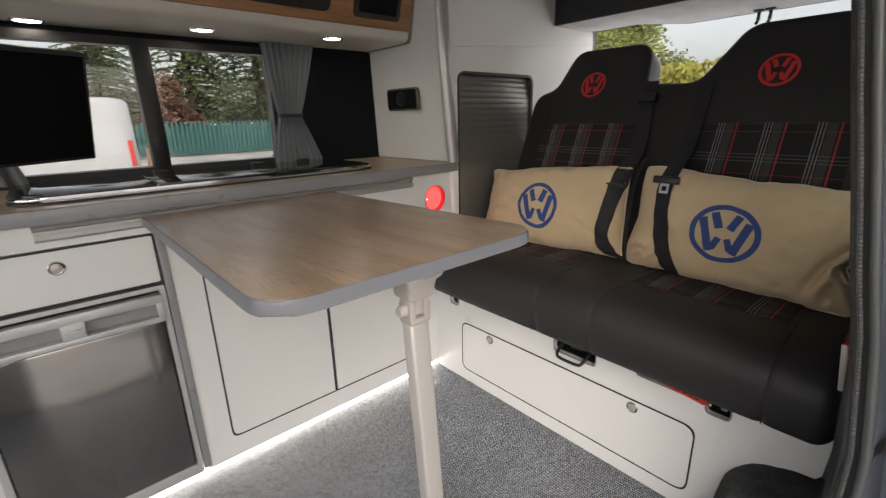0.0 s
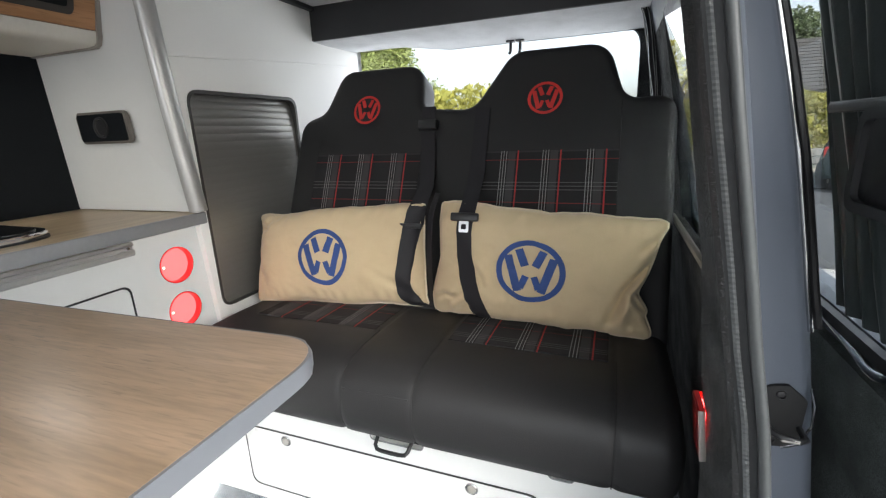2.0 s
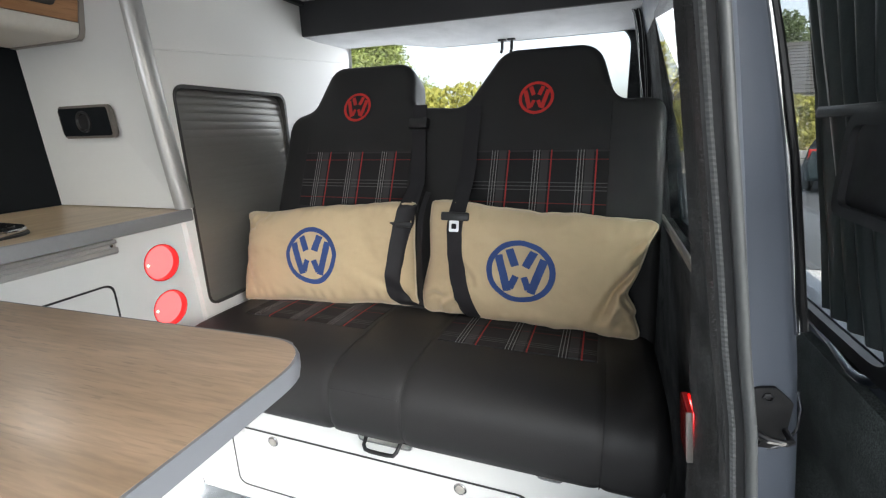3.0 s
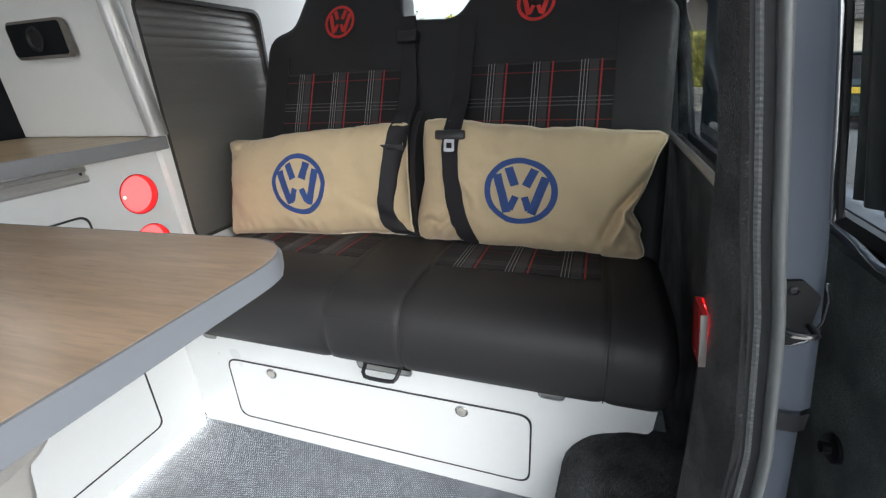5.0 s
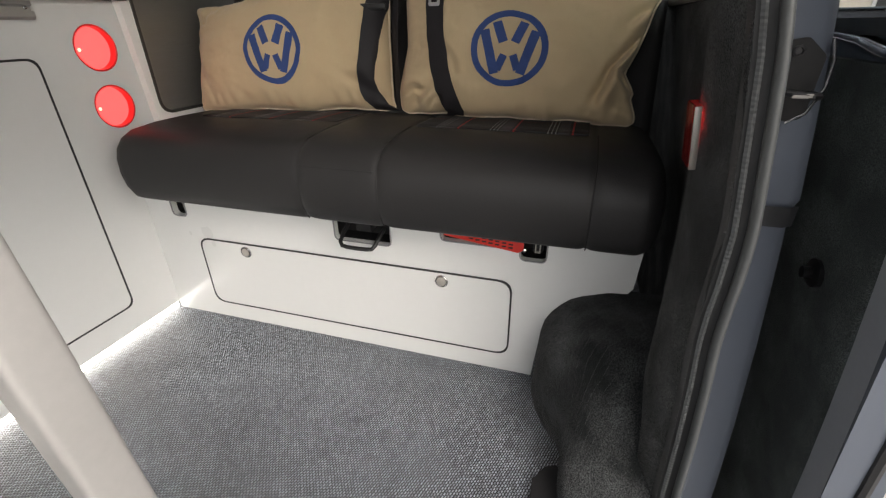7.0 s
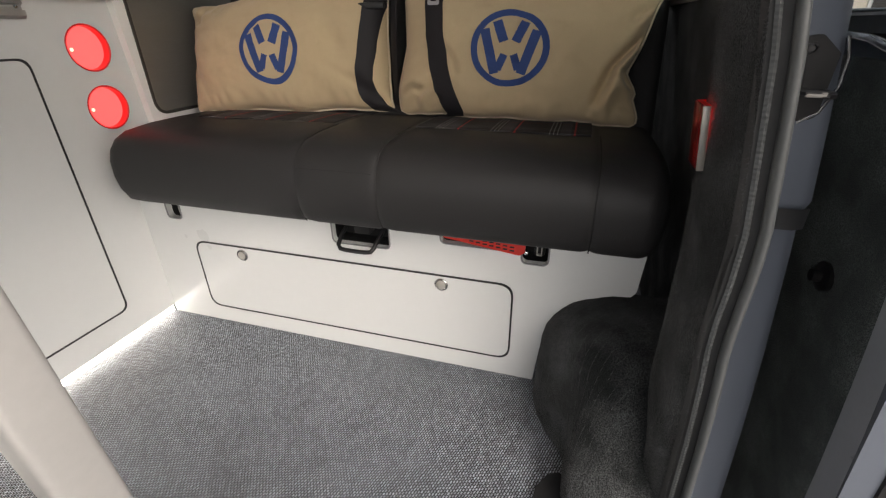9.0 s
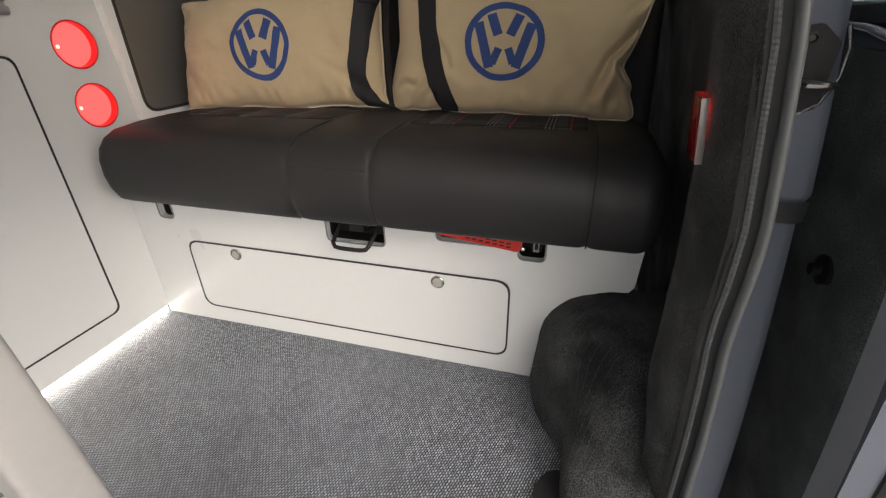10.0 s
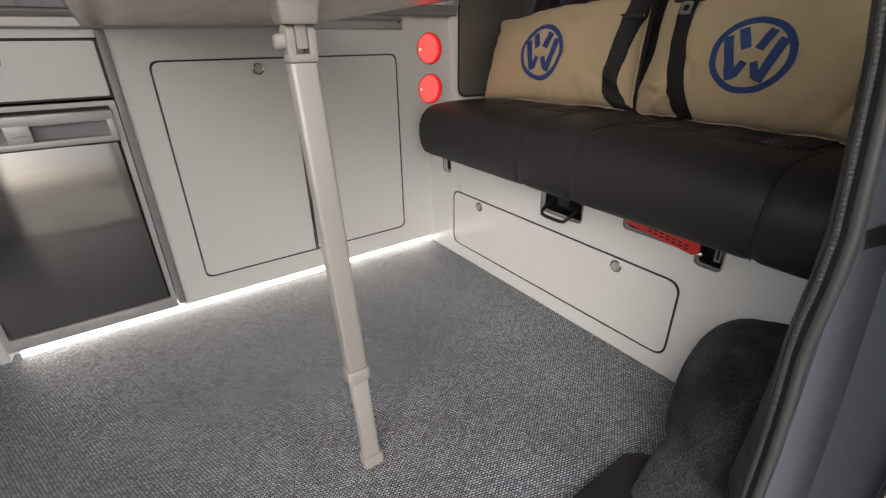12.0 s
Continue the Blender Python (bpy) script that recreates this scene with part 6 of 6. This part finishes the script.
first = conifer((6.5, 28.4, GZ), 12.0, 4.0, 5)
for x, y, s, turn in ((10.0, 27.9, 0.95, 70), (13.4, 29.0, 1.1, 150), (17.5, 28.3, 1.0, 220), (21.6, 29.3, 1.15, 300), (2.6, 31.0, 0.82, 30), (26.4, 28.8, 1.0, 10)):
    c = copy_thing(first, Matrix.Translation((x, y, GZ)) @ pose(0, 0, 0, 0, 0, turn))
    c.scale = (s, s, s)
tree((4.62, 24.9, GZ), 3.42, 1.5, 0.088, RUSTY, "russet-leaved shrub in front of the conifers", 8, 22, 260)
tree((42.0, -11.5, GZ), 8.4, 3.6, 0.16, LEAFDARK, "rounded dark green tree beyond the house", 17, 40, 500)
tree((12.0, 6.5, GZ), 4.2, 1.75, 0.055, LEAFLIGHT, "light green broad-leaved tree behind the van", 11, 44, 900)


def hedge(name, x0, x1, y0, y1, h, material, label, seed, count, leaf=0.05):
    rng = random.Random(seed)
    bm = bmesh.new()
    for _ in range(count):
        p = Vector((rng.uniform(x0, x1), rng.uniform(y0, y1), GZ + h * rng.random() ** 0.6))
        p.z += 0.12 * noise.noise((p.x * 0.8, p.y * 0.8, 1)) * p.z
        a = Vector((rng.gauss(0, 1), rng.gauss(0, 1), rng.gauss(0, 1))).normalized()
        b = a.cross(Vector((rng.gauss(0, 1), rng.gauss(0, 1), rng.gauss(0, 1)))).normalized()
        s = leaf * rng.uniform(0.6, 1.5)
        bm.faces.new([bm.verts.new(q) for q in (p - a * s, p + b * s * 0.5, p + a * s, p - b * s * 0.5)])
    thing(name, bm, material, label, "hedge", kind="stuff", smooth=0)


hedge("hedge", 7.0, 7.9, 0.6, 8.5, 2.22, HEDGE, "clipped yellow-green hedge behind the van", 3, 15000, 0.055)
hedge("hedge", 15.9, 16.7, -5.7, -0.5, 2.18, HEDGE, "clipped yellow-green roadside hedge on a low wall", 4, 15000, 0.06)
wall = empty("garden_wall", (15.75, -3.0, GZ), "low grey stone garden wall under the hedge", "wall")
STONE = mat("grey_stone", (0.26, 0.25, 0.23), 0.9, var=0.3, scale=4, fine=60, bump=0.6, depth=0.01)
rng = random.Random(6)
for row in range(3):
    y = -6.0 + 0.15 * row
    while y < -0.4:
        w = rng.uniform(0.28, 0.5)
        part("stone", cube(15.62 + rng.uniform(0, 0.04), 15.88, y, y + w - 0.02, GZ + 0.22 * row, GZ + 0.22 * row + 0.205, 0.02, 1), STONE, wall)
        y += w

# dark car parked by the road
car = empty("parked_car", (12.4, -5.0, GZ), "dark teal-grey hatchback parked beside the road", "car")
CARPAINT = mat("dark_teal_car_paint", (0.035, 0.055, 0.06), 0.25, metal=0.3, var=0.05, bump=0, coat=0.8)
mc = Matrix.Translation((12.6, -5.3, GZ)) @ pose(0, 0, 0, 0, 0, -28)
bm = bmesh.new()
rows = []
for x, w, zb, zm, zt in ((-1.95, 0.74, 0.36, 0.62, 0.86), (-1.88, 0.82, 0.28, 0.66, 0.95), (-1.2, 0.86, 0.24, 0.7, 0.95), (0.3, 0.87, 0.24, 0.7, 0.94), (1.2, 0.85, 0.24, 0.68, 0.88), (1.85, 0.78, 0.28, 0.6, 0.72), (2.0, 0.66, 0.34, 0.52, 0.62)):
    rows.append([bm.verts.new(mc @ Vector((x, s * w * q, z))) for s, q, z in ((-1, 0.9, zb), (-1, 1.0, zm), (-1, 0.93, zt), (1, 0.93, zt), (1, 1.0, zm), (1, 0.9, zb))])
skin(bm, rows)
part("body", bm, CARPAINT, car, smooth=35)
bm = bmesh.new()
rows = []
for x, w, z in ((-1.80, 0.78, 0.95), (-1.45, 0.64, 1.36), (-1.25, 0.62, 1.40), (0.1, 0.62, 1.41), (0.35, 0.62, 1.37), (1.05, 0.74, 0.92)):
    rows.append([bm.verts.new(mc @ Vector((x, s * q, h))) for s, q, h in ((-1, 0.80, 0.90), (-1, w, z), (1, w, z), (1, 0.80, 0.90))])
skin(bm, rows)
part("cabin", bm, HOBGLASS, car, "dark glazed cabin", smooth=20)
part("roof", cube(-1.42, 0.30, -0.63, 0.63, 1.385, 1.43, 0.02, 2, mc), CARPAINT, car)
part("plate", cube(-1.985, -1.955, -0.26, 0.26, 0.70, 0.81, 0.004, 1, mc), mat("yellow_plate", (0.72, 0.50, 0.05), 0.5, var=0.05), car, "plain yellow plate")
for y in (-0.66, 0.66):
    part("tail_lamp", cube(-1.93, -1.86, y - 0.10, y + 0.10, 0.72, 0.92, 0.015, 2, mc), REDTAG, car)
for x in (-1.2, 1.25):
    for y in (-0.82, 0.82):
        bm = bmesh.new()
        lathe(bm, mc @ Vector((x, y - 0.1, 0.3)), mc.to_3x3() @ Vector((0, 1, 0)), [(0.18, 0), (0.29, 0.0), (0.30, 0.03), (0.30, 0.17), (0.29, 0.2), (0.18, 0.2)], 20)
        w_ = part("wheel", bm, RUBBER, car)
        bm = bmesh.new()
        lathe(bm, mc @ Vector((x, y - 0.105, 0.3)), mc.to_3x3() @ Vector((0, 1, 0)), [(0.18, 0.0), (0.18, 0.21), (0.05, 0.215)], 16)
        part("rim", bm, SILVER, w_)
house = empty("house", (22.0, -8.0, GZ), "cream house with a grey slate roof beyond the hedge", "house")
hb = bmesh.new()
box(hb, 19, 27, -15, -4.0, GZ, 1.8)
part("wall", hb, RENDERWALL, house)
rf = bmesh.new()
prism(rf, [(18.6, 1.75), (23, 3.95), (27.4, 1.75)], lambda a, b: Vector((a, -15.4, b)), (0, 11.4, 0))
part("roof", rf, SLATE, house, "grey slate roof")
slope = math.degrees(math.atan2(2.2, 4.4))
for k in range(15):
    f = k / 15
    part("tile_course", cube(-0.16, 0.18, -15.42, -3.98, 0.0, 0.035, 0, 2, Matrix.Translation((lerp(18.75, 22.9, f), 0, lerp(1.84, 3.91, f))) @ pose(0, 0, 0, 0, -slope + 4, 0)), SLATE, house)
gable = bmesh.new()
prism(gable, [(-4.0, GZ), (-1.2, GZ), (-1.2, 1.9), (-2.6, 2.75), (-4.0, 1.9)], lambda a, b: Vector((18.4, a, b)), (6.0, 0, 0))
part("gable_wall", gable, mat("dark_brown_boarding", (0.09, 0.075, 0.065), 0.8, var=0.2, scale=3, fine=20), house, "dark boarded gable")
for sy_ in (-1, 1):
    bm = bmesh.new()
    prism(bm, [(-2.6, 2.80), (-2.6, 3.02), (-2.6 + sy_ * 1.75, 1.96), (-2.6 + sy_ * 1.75, 1.74)], lambda a, b: Vector((18.25, a, b)), (0.12, 0, 0))
    part("bargeboard", bm, VANWHITE, house, "white bargeboard")
    bm = bmesh.new()
    prism(bm, [(-2.6, 2.90), (-2.6, 3.02), (-2.6 + sy_ * 1.75, 1.96), (-2.6 + sy_ * 1.75, 1.84)], lambda a, b: Vector((18.38, a, b)), (6.2, 0, 0))
    part("gable_roof", bm, SLATE, house)
for y in (-12, -8.5, -5.2):
    w_ = part("window", cube(18.96, 19.02, y - 0.6, y + 0.6, 0.4, 1.5), VANWHITE, house)
    part("pane", cube(18.94, 18.965, y - 0.5, y + 0.5, 0.5, 1.4), HOBGLASS, w_)
part("chimney", cube(22.6, 23.4, -12.5, -11.7, 3.3, 4.9, 0.03), RENDERWALL, house)

# teal palisade fence
fence = empty("palisade_fence", (8, 23.4, GZ), "teal palisade fence across the far side of the yard", "fence")
pale_mesh = None
for k in range(129):
    x = -5 + 0.19 * k
    if pale_mesh is None:
        bm = bmesh.new()
        prism(bm, [(-0.054, 0.06), (0.054, 0.06), (0.054, 1.51), (0.0, 1.57), (-0.054, 1.51)], lambda a, b: Vector((a, 0, b)), (0, 0.02, 0))
        ob = part("pale", bm, TEAL, fence)
        pale_mesh = ob.data
    else:
        ob = new("pale", pale_mesh)
        ob.parent = fence
    ob.matrix_parent_inverse = Matrix.Identity(4)
    ob.location = (x - 8, 0, 0)
part("backing", cube(-5, 19.4, 23.47, 23.485, GZ + 0.1, GZ + 1.34), mat("dark_teal_sheet", (0.03, 0.12, 0.115), 0.6, var=0.2, scale=1.5, fine=20), fence, "darker teal backing sheet")
for z in (0.35, 1.3):
    part("fence_rail", cube(-5, 19.4, 23.42, 23.46, GZ + z, GZ + z + 0.05), TEAL, fence)
thing("stump", tube(bmesh.new(), [(2.55, 17.5, GZ), (2.55, 17.5, GZ + 0.35), (2.56, 17.5, GZ + 0.74)], [0.30, 0.26, 0.25], 10), mat("cut_wood", (0.22, 0.13, 0.07), 0.9, var=0.2), "short brown timber post on the gravel", "post")

# white panel van parked across the yard
pv = empty("parked_van", (0.0, 9.5, GZ), "white panel van parked across the yard", "van")
sec = rounded([(-0.9, 0.28, 0.08), (0.9, 0.28, 0.08), (0.88, 1.05, 0.06), (0.74, 1.90, 0.14), (-0.74, 1.90, 0.14), (-0.88, 1.05, 0.06)], 5)
bm = bmesh.new()
rows = []
for x, w, h in ((-2.9, 0.93, 0.55), (-2.7, 0.98, 0.62), (-2.0, 1.0, 0.72), (-1.2, 1.0, 1.0), (1.85, 1.0, 1.0), (2.02, 0.98, 0.985), (2.08, 0.93, 0.96)):
    rows.append([bm.verts.new((x, 9.5 + a * w, GZ + (0.28 + (b - 0.28) * h))) for a, b in sec])
skin(bm, rows)
part("body", bm, VANWHITE, pv)
for x in (-2.0, 1.2):
    for y in (8.64, 10.36):
        bm = bmesh.new()
        lathe(bm, (x, y - 0.1, GZ + 0.32), (0, 1, 0), [(0.2, 0), (0.31, 0.0), (0.32, 0.03), (0.32, 0.17), (0.31, 0.2), (0.2, 0.2)], 24)
        w_ = part("wheel", bm, RUBBER, pv)
        bm = bmesh.new()
        lathe(bm, (x, y - 0.105, GZ + 0.32), (0, 1, 0), [(0.19, 0.0), (0.19, 0.21), (0.05, 0.215)], 18)
        part("rim", bm, SILVER, w_)
part("rear_lamp", cube(1.96, 2.02, 8.60, 8.66, GZ + 0.85, GZ + 1.25, 0.01), REDTAG, pv)
part("trim_strip", cube(-1.9, 1.8, 8.585, 8.605, GZ + 0.72, GZ + 0.80, 0.005), EDGE, pv)
part("bumper", cube(1.9, 2.14, 8.65, 10.35, GZ + 0.3, GZ + 0.55, 0.04), BLACK, pv)
part("side_window", prism(bmesh.new(), rounded([(-2.0, 1.12, 0.03), (-1.05, 1.12, 0.05), (-1.05, 1.55, 0.08), (-1.55, 1.55, 0.1)]), lambda a, b: Vector((a, 8.60 + (b - 1.05) * 0.16, GZ + b)), (0, 0.02, 0)), HOBGLASS, pv)

part("rear_door_seam", cube(2.075, 2.088, 9.49, 9.51, GZ + 0.5, GZ + 1.75), BLACK, pv)
part("plate", cube(2.075, 2.095, 9.2, 9.72, GZ + 0.62, GZ + 0.73, 0.004), SILVER, pv, "plain pale plate")
for x0, z in ((-1.05, 1.32), (0.2, 1.30)):
    part("lettering", cube(x0, x0 + 0.55, 8.62, 8.66, GZ + z, GZ + z + 0.05), EDGE, pv, "unreadable dark lettering")
for x in (-0.95, 0.35):
    part("panel_seam", cube(x, x + 0.012, 8.605, 8.66, GZ + 0.5, GZ + 1.25), EDGE, pv)
for ob in pv.children_recursive:
    ob.data.transform(Matrix.Translation((-1.10, 0, 0)))
